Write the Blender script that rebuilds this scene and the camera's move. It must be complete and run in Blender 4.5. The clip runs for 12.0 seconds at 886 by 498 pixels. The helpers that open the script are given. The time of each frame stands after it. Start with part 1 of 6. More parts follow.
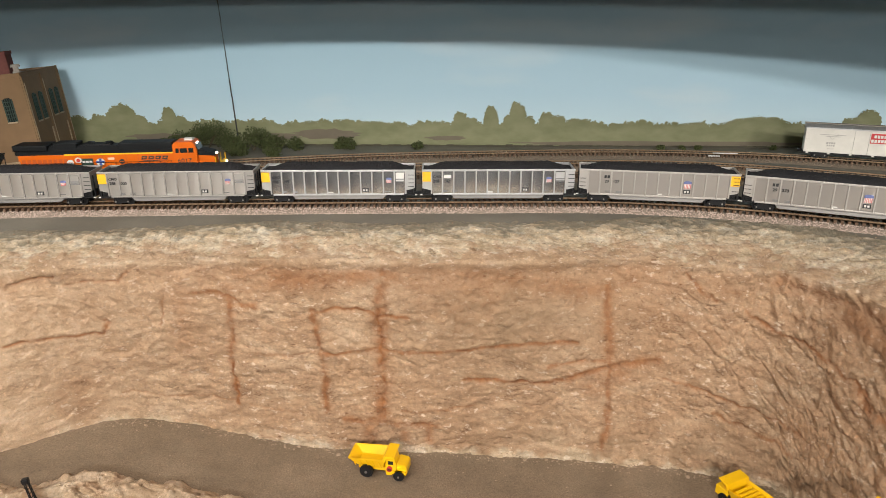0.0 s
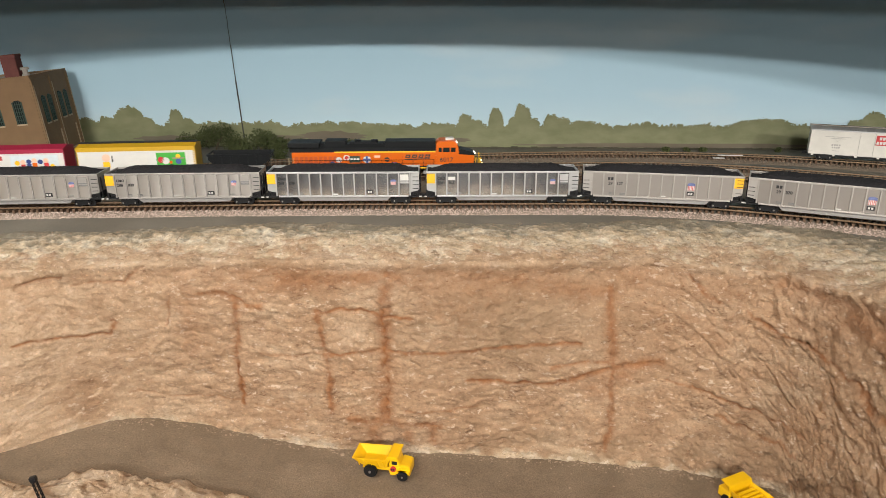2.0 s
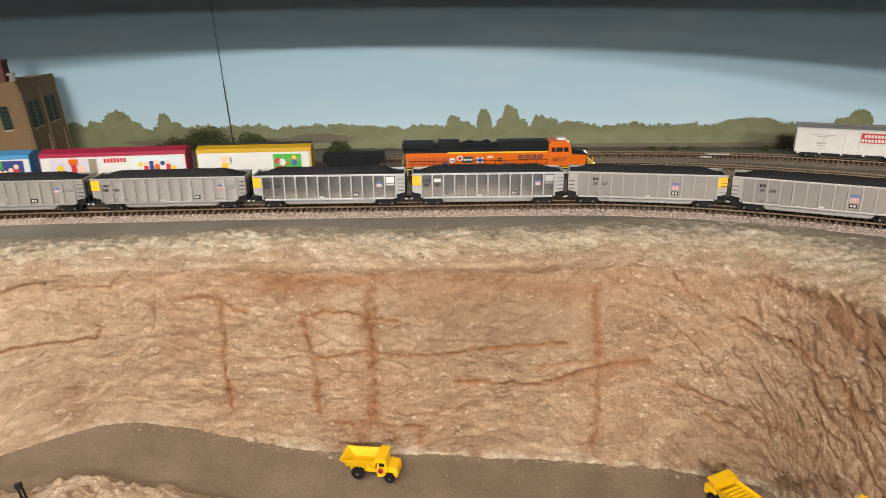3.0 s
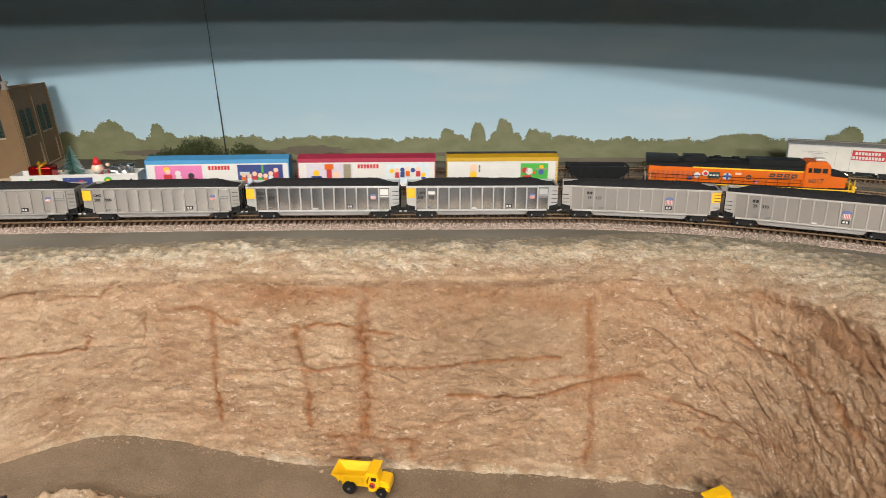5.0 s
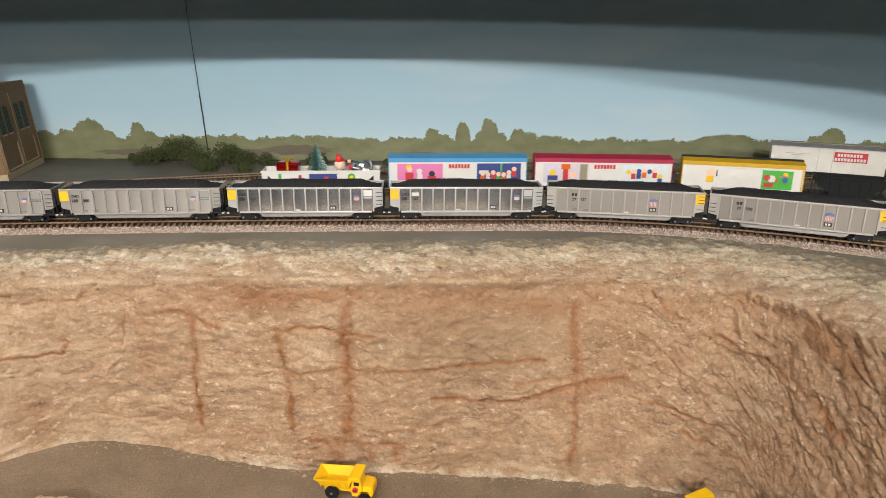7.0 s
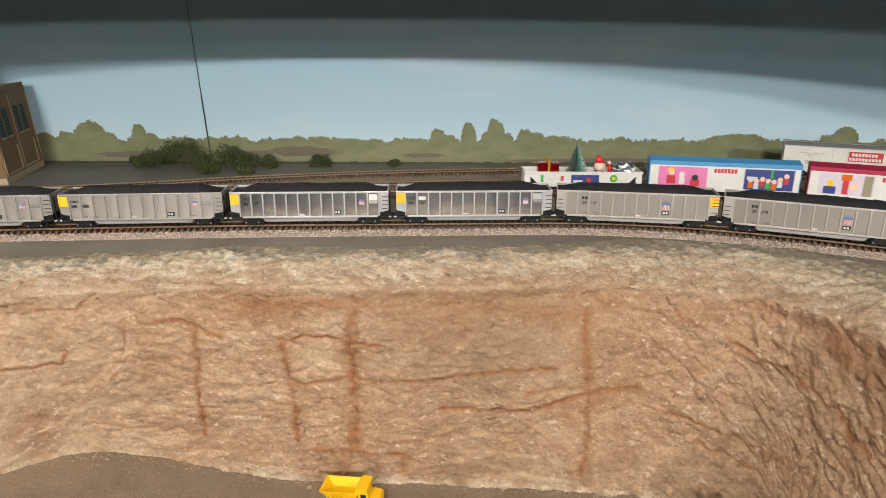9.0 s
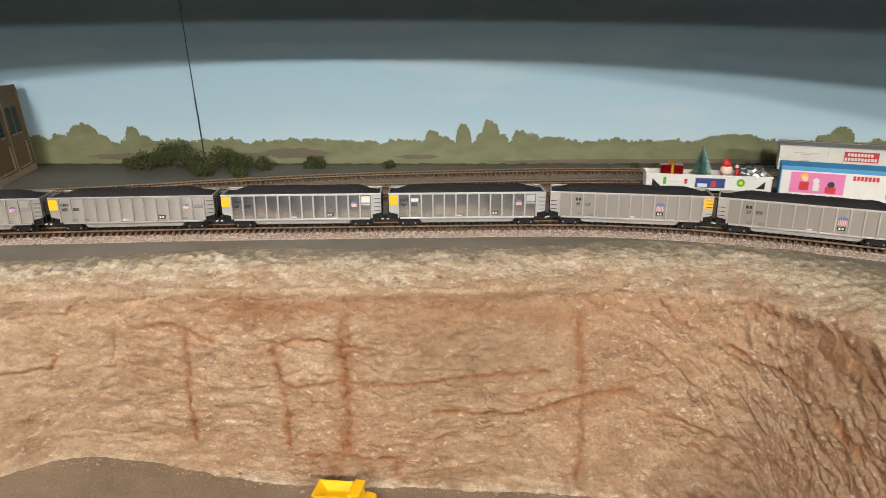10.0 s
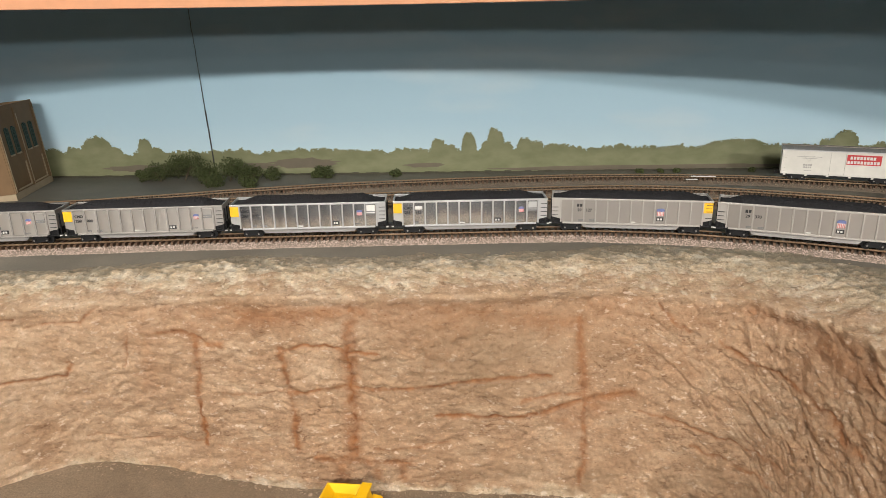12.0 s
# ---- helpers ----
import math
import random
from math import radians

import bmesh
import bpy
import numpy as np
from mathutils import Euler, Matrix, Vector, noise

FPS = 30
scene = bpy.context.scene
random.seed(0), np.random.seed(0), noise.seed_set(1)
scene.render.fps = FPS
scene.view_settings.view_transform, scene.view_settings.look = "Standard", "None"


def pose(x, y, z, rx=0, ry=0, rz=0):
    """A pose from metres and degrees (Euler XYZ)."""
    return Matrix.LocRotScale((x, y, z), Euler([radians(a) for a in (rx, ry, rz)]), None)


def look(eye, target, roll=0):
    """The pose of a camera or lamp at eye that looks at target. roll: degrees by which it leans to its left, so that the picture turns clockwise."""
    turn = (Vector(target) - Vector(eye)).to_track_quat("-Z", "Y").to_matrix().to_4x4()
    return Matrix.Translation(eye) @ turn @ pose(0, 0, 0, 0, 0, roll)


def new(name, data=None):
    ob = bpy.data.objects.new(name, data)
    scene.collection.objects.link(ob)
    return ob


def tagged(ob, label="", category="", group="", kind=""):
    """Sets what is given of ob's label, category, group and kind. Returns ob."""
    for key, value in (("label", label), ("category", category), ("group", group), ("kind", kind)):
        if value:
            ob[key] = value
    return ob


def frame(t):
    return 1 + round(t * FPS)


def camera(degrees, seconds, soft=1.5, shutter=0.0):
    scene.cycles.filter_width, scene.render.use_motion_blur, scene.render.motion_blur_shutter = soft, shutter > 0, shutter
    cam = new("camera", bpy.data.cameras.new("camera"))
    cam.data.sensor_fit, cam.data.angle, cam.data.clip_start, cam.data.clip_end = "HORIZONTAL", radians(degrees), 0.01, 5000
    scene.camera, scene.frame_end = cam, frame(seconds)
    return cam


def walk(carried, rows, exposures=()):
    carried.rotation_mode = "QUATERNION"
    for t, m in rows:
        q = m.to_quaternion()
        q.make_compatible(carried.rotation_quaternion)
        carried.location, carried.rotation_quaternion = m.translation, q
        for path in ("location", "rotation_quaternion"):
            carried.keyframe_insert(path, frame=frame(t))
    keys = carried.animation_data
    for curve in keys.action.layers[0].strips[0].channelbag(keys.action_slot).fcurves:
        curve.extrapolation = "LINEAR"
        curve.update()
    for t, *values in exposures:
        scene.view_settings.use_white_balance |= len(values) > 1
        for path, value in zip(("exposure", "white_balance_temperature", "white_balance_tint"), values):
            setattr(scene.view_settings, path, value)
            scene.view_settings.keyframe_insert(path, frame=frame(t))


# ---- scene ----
# ---------------------------------------------------------------- camera
cam = camera(65.5, 12.0, soft=0.75, shutter=0.3)
PATH = [
    (0, (0.055, 0.117, 0.225), (-0.01, 2.005, -0.431), -0.1),
    (0.5, (0.059, 0.12, 0.226), (-0.001, 2.007, -0.433), -0.0),
    (1, (0.056, 0.112, 0.224), (-0.009, 2.0, -0.433), 0.1),
    (1.5, (0.058, 0.111, 0.225), (-0.019, 2.0, -0.428), 0.1),
    (2, (0.058, 0.113, 0.226), (-0.026, 2.002, -0.425), -0.2),
    (2.5, (0.069, 0.114, 0.229), (-0.01, 2.003, -0.424), -0.5),
    (3, (0.07, 0.112, 0.228), (-0.004, 2.002, -0.422), -0.7),
    (5, (0.067, 0.114, 0.227), (0.018, 2.016, -0.387), -0.0),
    (5.5, (0.066, 0.116, 0.227), (0.032, 2.019, -0.386), 0.1),
    (6, (0.065, 0.117, 0.226), (0.041, 2.021, -0.388), 0.2),
    (6.5, (0.064, 0.121, 0.229), (0.048, 2.021, -0.395), 0.4),
    (7, (0.069, 0.121, 0.229), (0.061, 2.023, -0.39), 0.4),
    (9, (0.064, 0.141, 0.232), (0.047, 2.04, -0.395), 0.1),
    (9.5, (0.065, 0.143, 0.231), (0.048, 2.044, -0.391), 0.1),
    (10, (0.071, 0.146, 0.232), (0.056, 2.046, -0.393), -0.1),
    (10.5, (0.075, 0.145, 0.232), (0.056, 2.047, -0.389), -0.4),
    (11, (0.075, 0.141, 0.232), (0.048, 2.043, -0.386), -0.5),
    (11.5, (0.077, 0.136, 0.232), (0.04, 2.041, -0.377), -0.7),
    (12, (0.081, 0.132, 0.236), (0.03, 2.038, -0.369), -1.0),
]
walk(cam, [(t, look(eye, target, roll)) for t, eye, target, roll in PATH])

# ---------------------------------------------------------------- light
world = bpy.data.worlds.new("room_air")
scene.world = world
world.use_nodes = True
world.node_tree.nodes["Background"].inputs[0].default_value = (0.9, 0.95, 1.0, 1)
world.node_tree.nodes["Background"].inputs[1].default_value = 0.02
scene.view_settings.exposure = 0.0


def ceiling_or_fill_lamp(x, y, z, watts, length, width, target, colour=(1.0, 0.95, 0.88)):
    """A rectangular lamp: a ceiling tube light of the room, or an added fill."""
    data = bpy.data.lights.new("ceiling_or_fill_lamp", "AREA")
    data.shape, data.size, data.size_y = "RECTANGLE", length, width
    data.energy, data.color = watts, colour
    ob = new("ceiling_or_fill_lamp", data)
    ob.matrix_world = look((x, y, z), target)
    return ob


ceiling_or_fill_lamp(-0.20, -2.05, 1.02, 48, 0.30, 0.07, (0, 0.9, 0))
ceiling_or_fill_lamp(1.30, -2.05, 1.02, 37, 0.30, 0.07, (0, 0.9, 0))
ceiling_or_fill_lamp(-0.7, -0.10, 1.03, 19, 1.8, 0.20, (-0.4, 0.75, -0.2))
ceiling_or_fill_lamp(0.5, -6.8, 0.9, 60, 1.2, 0.2, (0, 0.9, 0.2))
# unseen fill, added so bounced light lifts the dark top of the backdrop
ceiling_or_fill_lamp(0.0, -4.0, 1.1, 48, 1.2, 0.3, (0, -4.0, 0))


# ---------------------------------------------------------------- materials
def ramp(nt, fac, stops):
    n = nt.nodes.new("ShaderNodeValToRGB")
    while len(n.color_ramp.elements) < len(stops):
        n.color_ramp.elements.new(0.5)
    for e, (p, c) in zip(n.color_ramp.elements, stops):
        e.position, e.color = p, (*c, 1)
    nt.links.new(fac, n.inputs[0])
    return n.outputs[0]


def noise_tex(nt, vec, scale, detail=6, rough=0.6, stretch=None):
    if stretch:
        m = nt.nodes.new("ShaderNodeMapping")
        m.inputs["Scale"].default_value = stretch
        nt.links.new(vec, m.inputs["Vector"])
        vec = m.outputs[0]
    n = nt.nodes.new("ShaderNodeTexNoise")
    n.inputs["Scale"].default_value, n.inputs["Detail"].default_value = scale, detail
    n.inputs["Roughness"].default_value = rough
    nt.links.new(vec, n.inputs["Vector"])
    return n.outputs["Fac"]


def mix(nt, fac, a, b, blend="MIX"):
    n = nt.nodes.new("ShaderNodeMix")
    n.data_type, n.blend_type = "RGBA", blend
    for value, socket in ((fac, n.inputs[0]), (a, n.inputs[6]), (b, n.inputs[7])):
        if isinstance(value, bpy.types.NodeSocket):
            nt.links.new(value, socket)
        elif isinstance(value, tuple):
            socket.default_value = (*value, 1)
        else:
            socket.default_value = value
    return n.outputs[2]


def begin(name):
    m = bpy.data.materials.new(name)
    m.use_nodes = True
    nt = m.node_tree
    return m, nt, nt.nodes["Principled BSDF"], nt.nodes.new("ShaderNodeTexCoord").outputs["Object"]


def bump(nt, bsdf, height, strength, distance):
    n = nt.nodes.new("ShaderNodeBump")
    n.inputs["Strength"].default_value, n.inputs["Distance"].default_value = strength, distance
    nt.links.new(height, n.inputs["Height"])
    nt.links.new(n.outputs[0], bsdf.inputs["Normal"])


def mat(name, base, rough=0.6, metal=0.0, var=0.12, scale=60, relief=0.0, relief_scale=600, glow=0.0, coat=0.0, gloss=0.5):
    """A surface with wear at two scales."""
    m, nt, b, co = begin(name)
    dark, light = tuple(c * (1 - var) for c in base), tuple(min(1, c * (1 + var)) for c in base)
    big = ramp(nt, noise_tex(nt, co, scale), [(0.3, dark), (0.7, light)])
    fine = noise_tex(nt, co, scale * 9, 3)
    col = mix(nt, 0.5 * min(1, var * 3), big, ramp(nt, fine, [(0.35, dark), (0.65, light)]))
    nt.links.new(col, b.inputs["Base Color"])
    r = nt.nodes.new("ShaderNodeMapRange")
    r.inputs["To Min"].default_value, r.inputs["To Max"].default_value = rough * 0.85, min(1, rough * 1.15)
    nt.links.new(fine, r.inputs[0])
    nt.links.new(r.outputs[0], b.inputs["Roughness"])
    b.inputs["Metallic"].default_value = metal
    b.inputs["Specular IOR Level"].default_value = gloss
    b.inputs["Coat Weight"].default_value = coat
    if relief:
        bump(nt, b, noise_tex(nt, co, relief_scale, 4), 0.6, relief)
    if glow:
        b.inputs["Emission Color"].default_value = (*base, 1)
        b.inputs["Emission Strength"].default_value = glow
    return m


ALUMINIUM = mat("bright_aluminium", (0.52, 0.52, 0.52), 0.36, 0.55, 0.03, 9)
POLISHED = mat("polished_aluminium", (0.80, 0.81, 0.83), 0.17, 1.0, 0.02, 9)
SATIN = mat("satin_aluminium", (0.64, 0.61, 0.58), 0.33, 0.85, 0.03, 9)
PANEL_GREY = mat("warm_grey_panel_paint", (0.36, 0.335, 0.31), 0.32, 0.60, 0.05, 20)
DULL_ALUMINIUM = mat("dull_aluminium", (0.40, 0.38, 0.36), 0.42, 0.6, 0.03, 9)
GREY_PAINT = mat("warm_grey_paint", (0.43, 0.405, 0.38), 0.40, 0.40, 0.07, 30)
SILL_GREY = mat("sill_grey", (0.30, 0.29, 0.28), 0.5, 0.3, 0.1)
BLACK = mat("black_plastic", (0.010, 0.010, 0.011), 0.5, 0, 0.2, 80, gloss=0.25)
COAL = mat("coal", (0.015, 0.015, 0.017), 0.8, 0, 0.4, 500, 0.0006, 900, gloss=0.3)
WHEEL = mat("wheel_steel", (0.35, 0.33, 0.31), 0.35, 0.9)
YELLOW_PATCH = mat("yellow_patch", (0.85, 0.45, 0.01), 0.5, 0, 0.04)
TRUCK_YELLOW = mat("toy_yellow", (0.84, 0.50, 0.004), 0.35, 0, 0.05, 40, coat=0.2)
ORANGE = mat("engine_orange", (0.60, 0.115, 0.002), 0.4, 0, 0.05, gloss=0.25)
ENGINE_BLACK = mat("engine_black", (0.008, 0.009, 0.010), 0.5, 0, 0.15, gloss=0.14)
ENGINE_YELLOW = mat("engine_yellow", (0.80, 0.48, 0.01), 0.4, 0, 0.05)
WHITE = mat("white_paint", (0.62, 0.61, 0.58), 0.5, 0, 0.04)
REEFER_WHITE = mat("old_white_paint", (0.62, 0.60, 0.55), 0.6, 0, 0.07)
BLUE_ROOF = mat("blue_paint", (0.06, 0.26, 0.50), 0.45, 0, 0.06)
RED_ROOF = mat("crimson_paint", (0.33, 0.015, 0.05), 0.45, 0, 0.06)
GOLD_ROOF = mat("mustard_paint", (0.52, 0.31, 0.01), 0.45, 0, 0.06)
SIGN_RED = mat("sign_red", (0.48, 0.025, 0.03), 0.5, 0, 0.04)
INK = mat("black_ink", (0.02, 0.02, 0.022), 0.6, 0, 0.02)
INK_GREY = mat("grey_ink", (0.2, 0.2, 0.2), 0.6, 0, 0.02)
NAVY = mat("navy_print", (0.02, 0.04, 0.18), 0.5, 0, 0.1)
PINK = mat("pink_print", (0.62, 0.17, 0.36), 0.5, 0, 0.05)
SKIN_PRINT = mat("peach_print", (0.78, 0.5, 0.36), 0.5, 0, 0.05)
GREEN_PRINT = mat("green_print", (0.05, 0.36, 0.04), 0.5, 0, 0.05)
PALE_PRINT = mat("pale_blue_print", (0.55, 0.62, 0.66), 0.5, 0, 0.08, 120)
LILAC_PRINT = mat("lilac_print", (0.55, 0.5, 0.58), 0.5, 0, 0.08, 120)
BROWN_PRINT = mat("brown_print", (0.25, 0.22, 0.14), 0.5, 0, 0.1)
SHIELD_BLUE = mat("shield_blue", (0.11, 0.14, 0.30), 0.5, 0, 0.05)
SHIELD_RED = mat("shield_red", (0.50, 0.14, 0.14), 0.5, 0, 0.05)
STEEL_BLUE = mat("flag_blue", (0.04, 0.08, 0.28), 0.5, 0, 0.05)
TAN_BRICK = mat("tan_brick", (0.20, 0.12, 0.058), 0.75, 0, 0.1, 50, 0.0003, 900)
TRIM_TAN = mat("pale_tan_trim", (0.42, 0.33, 0.22), 0.7, 0, 0.08)
ROOF_GREY = mat("roof_gravel", (0.32, 0.29, 0.26), 0.85, 0, 0.15, 200, 0.0004, 1500)
CHIMNEY = mat("red_brick", (0.13, 0.04, 0.033), 0.8, 0, 0.15, 150)
SASH_GREEN = mat("green_sash", (0.012, 0.04, 0.027), 0.5)
DARK_GLASS = mat("dark_window_glass", (0.015, 0.02, 0.02), 0.12)
RAIL = mat("rail_steel", (0.27, 0.185, 0.115), 0.42, 0.45, 0.3, 120)
TIE = mat("brown_ties", (0.095, 0.055, 0.032), 0.8, 0, 0.4, 200)
BALLAST = mat("ballast_bed", (0.27, 0.215, 0.175), 0.95, 0, 0.5, 500, 0.001, 1200)
# browner rear-track ballast; its dark colour also carries shade behind the near cars
DARK_BALLAST = mat("dark_ballast_bed", (0.17, 0.135, 0.10), 0.95, 0, 0.5, 500, 0.001, 1200)
STONE = mat("ballast_stone", (0.43, 0.34, 0.29), 0.9, 0, 0.35, 300)
OLD_STONE = mat("old_ballast_stone", (0.22, 0.165, 0.115), 0.9, 0, 0.4, 300)
LEAF = mat("foam_foliage", (0.060, 0.074, 0.022), 0.9, 0, 0.65, 250)
TWIG = mat("twig", (0.10, 0.07, 0.04), 0.8, 0, 0.2, 300)
WOOD = mat("valance_wood", (0.50, 0.22, 0.10), 0.5, 0, 0.12, 20)
ROOM_WALL = mat("room_wall_paint", (0.72, 0.71, 0.68), 0.8, 0, 0.04, 3)
ROOM_FLOOR = mat("room_carpet", (0.12, 0.118, 0.12), 0.9, 0, 0.1, 30)
FASCIA = mat("fascia_green", (0.09, 0.10, 0.08), 0.6, 0, 0.06, 10)
LAMP_WHITE = mat("headlight", (1.0, 0.9, 0.75), 0.4, glow=6.0)
DITCH_LIGHT = mat("ditch_light", (1.0, 0.75, 0.4), 0.4, glow=5.0)
GIFT_RED = mat("red_foil", (0.42, 0.01, 0.01), 0.18, 0.85, 0.2, 200)
GIFT_SILVER = mat("silver_foil", (0.55, 0.56, 0.58), 0.15, 0.95, 0.2, 200)
GOLD = mat("gold_ribbon", (0.8, 0.5, 0.05), 0.25, 0.7)
BRUSH_GREEN = mat("bottle_brush_green", (0.12, 0.38, 0.35), 0.7, 0, 0.3, 400)
SNOW = mat("snow_tip", (0.8, 0.85, 0.86), 0.7)
DOLL_RED = mat("doll_red", (0.55, 0.02, 0.02), 0.5)


def ridged(nt, vec, scale, detail=6, stretch=None):
    """Noise with sharp crests, for flaked plaster."""
    if stretch:
        m = nt.nodes.new("ShaderNodeMapping")
        m.inputs["Scale"].default_value = stretch
        m.inputs["Rotation"].default_value = (0.0, 0.35, 0.0)
        nt.links.new(vec, m.inputs["Vector"])
        vec = m.outputs[0]
    n = nt.nodes.new("ShaderNodeTexNoise")
    n.noise_type, n.normalize = "RIDGED_MULTIFRACTAL", False
    n.inputs["Scale"].default_value, n.inputs["Detail"].default_value = scale, detail
    n.inputs["Roughness"].default_value, n.inputs["Gain"].default_value = 0.55, 1.6
    nt.links.new(vec, n.inputs["Vector"])
    return n.outputs["Fac"]


def maths(nt, op, a, b, c=None):
    n = nt.nodes.new("ShaderNodeMath")
    n.operation = op
    for value, socket in zip((a, b, c), n.inputs):
        if isinstance(value, bpy.types.NodeSocket):
            nt.links.new(value, socket)
        elif value is not None:
            socket.default_value = value
    return n.outputs[0]


def painted(nt, key):
    n = nt.nodes.new("ShaderNodeAttribute")
    n.attribute_name = key
    return n.outputs["Fac"]


def rock_material():
    m, nt, b, co = begin("painted_plaster_rock")
    base = ramp(nt, noise_tex(nt, co, 9, 9, 0.66), [(0.30, (0.372, 0.218, 0.122)), (0.45, (0.476, 0.304, 0.182)), (0.6, (0.551, 0.376, 0.241)), (0.76, (0.640, 0.490, 0.343))])
    layer = ramp(nt, noise_tex(nt, co, 22, 8, 0.7, (0.8, 0.8, 1.7)), [(0.34, (0.357, 0.206, 0.117)), (0.50, (0.506, 0.328, 0.204)), (0.68, (0.655, 0.506, 0.360))])
    col = mix(nt, 0.5, base, layer)
    # dark and pale streaks, specks and cream flecks by noise, dark pits and cracks
    streak = ramp(nt, noise_tex(nt, co, 120, 7, 0.75, (0.55, 0.8, 1.35)), [(0.33, (0.55, 0.50, 0.46)), (0.45, (0.92, 0.91, 0.90)), (0.56, (1.04, 1.04, 1.03)), (0.68, (1.34, 1.36, 1.36))])
    col = mix(nt, 0.75, col, streak, "MULTIPLY")
    speck = ramp(nt, noise_tex(nt, co, 310, 6, 0.8), [(0.33, (0.45, 0.40, 0.36)), (0.44, (0.95, 0.95, 0.95)), (0.57, (1.04, 1.04, 1.04)), (0.66, (1.6, 1.6, 1.56))])
    col = mix(nt, 0.7, col, speck, "MULTIPLY")
    fleck = ramp(nt, noise_tex(nt, co, 150, 5, 0.7, (0.7, 0.7, 1.25)), [(0.592, (0, 0, 0)), (0.63, (0.7, 0.7, 0.7))])
    col = mix(nt, fleck, col, (0.80, 0.64, 0.49))
    pit = ramp(nt, noise_tex(nt, co, 120, 6, 0.72, (0.6, 0.6, 1.6)), [(0.345, (0.75, 0.75, 0.75)), (0.385, (0, 0, 0))])
    col = mix(nt, pit, col, (0.20, 0.095, 0.045))
    line = maths(nt, "ABSOLUTE", maths(nt, "SUBTRACT", noise_tex(nt, co, 26, 6, 0.62, (0.6, 0.6, 1.5)), 0.5), 0.0)
    zone = ramp(nt, noise_tex(nt, co, 17, 4, 0.6), [(0.50, (0, 0, 0)), (0.60, (1, 1, 1))])
    crack = maths(nt, "MULTIPLY", ramp(nt, line, [(0.0, (1, 1, 1)), (0.012, (0, 0, 0))]), zone)
    col = mix(nt, maths(nt, "MULTIPLY", crack, 0.6), col, (0.20, 0.085, 0.038))
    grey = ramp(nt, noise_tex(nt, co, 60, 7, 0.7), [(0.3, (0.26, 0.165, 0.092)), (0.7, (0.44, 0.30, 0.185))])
    col = mix(nt, painted(nt, "brown_tone"), col, grey)
    cream = ramp(nt, noise_tex(nt, co, 55, 8, 0.7), [(0.3, (0.490, 0.330, 0.206)), (0.5, (0.666, 0.480, 0.319)), (0.7, (0.804, 0.640, 0.474))])
    cream = mix(nt, 0.6, cream, speck, "MULTIPLY")
    col = mix(nt, painted(nt, "cream"), col, cream)
    rust = ramp(nt, noise_tex(nt, co, 90, 6, 0.7), [(0.3, (0.19, 0.060, 0.015)), (0.7, (0.44, 0.180, 0.062))])
    col = mix(nt, painted(nt, "stain"), col, rust)
    pale = ramp(nt, noise_tex(nt, co, 48, 9, 0.74, (0.7, 1.2, 1)), [(0.31, (0.317, 0.241, 0.146)), (0.41, (0.546, 0.432, 0.287)), (0.51, (0.704, 0.592, 0.428)), (0.63, (0.836, 0.773, 0.639))])
    pale = mix(nt, 0.75, pale, speck, "MULTIPLY")
    pale = mix(nt, 0.5, pale, streak, "MULTIPLY")
    pale = mix(nt, fleck, pale, (0.95, 0.88, 0.75))
    pale = mix(nt, pit, pale, (0.22, 0.16, 0.09))
    col = mix(nt, painted(nt, "bench"), col, pale)
    moss = ramp(nt, noise_tex(nt, co, 70, 6, 0.7), [(0.3, (0.12, 0.108, 0.078)), (0.6, (0.19, 0.172, 0.128)), (0.75, (0.34, 0.29, 0.20))])
    col = mix(nt, painted(nt, "verge"), col, moss)
    nt.links.new(col, b.inputs["Base Color"])
    b.inputs["Roughness"].default_value = 0.7
    b.inputs["Specular IOR Level"].default_value = 0.4
    flakes = ridged(nt, co, 42, 7, (0.75, 0.75, 1.3))
    chips = ridged(nt, co, 150, 5, (0.8, 0.8, 1.2))
    grain = noise_tex(nt, co, 420, 6, 0.8)
    height = maths(nt, "MULTIPLY_ADD", flakes, 0.55, grain)
    height = maths(nt, "MULTIPLY_ADD", chips, 0.20, height)
    height = maths(nt, "MULTIPLY_ADD", crack, -0.35, height)
    bump(nt, b, height, 1.0, 0.0030)
    return m


def ground_material():
    m, nt, b, co = begin("grey_green_ground_paint")
    col = ramp(nt, noise_tex(nt, co, 12, 6), [(0.3, (0.125, 0.118, 0.095)), (0.7, (0.185, 0.172, 0.14))])
    fine = ramp(nt, noise_tex(nt, co, 500, 3), [(0.3, (0.8, 0.8, 0.8)), (0.7, (1.12, 1.1, 1.08))])
    nt.links.new(mix(nt, 0.8, col, fine, "MULTIPLY"), b.inputs["Base Color"])
    b.inputs["Roughness"].default_value = 0.62
    bump(nt, b, noise_tex(nt, co, 300, 5), 0.5, 0.0008)
    return m


def quarry_floor_material():
    m, nt, b, co = begin("quarry_gravel")
    col = ramp(nt, noise_tex(nt, co, 16, 6, 0.6), [(0.3, (0.165, 0.12, 0.078)), (0.7, (0.255, 0.19, 0.128))])
    fine = ramp(nt, noise_tex(nt, co, 620, 4, 0.8), [(0.32, (0.5, 0.48, 0.45)), (0.5, (1, 1, 1)), (0.64, (1.3, 1.27, 1.22)), (0.72, (2.4, 2.3, 2.1))])
    nt.links.new(mix(nt, 0.85, col, fine, "MULTIPLY"), b.inputs["Base Color"])
    b.inputs["Roughness"].default_value = 0.9
    bump(nt, b, noise_tex(nt, co, 900, 4), 0.8, 0.0012)
    return m


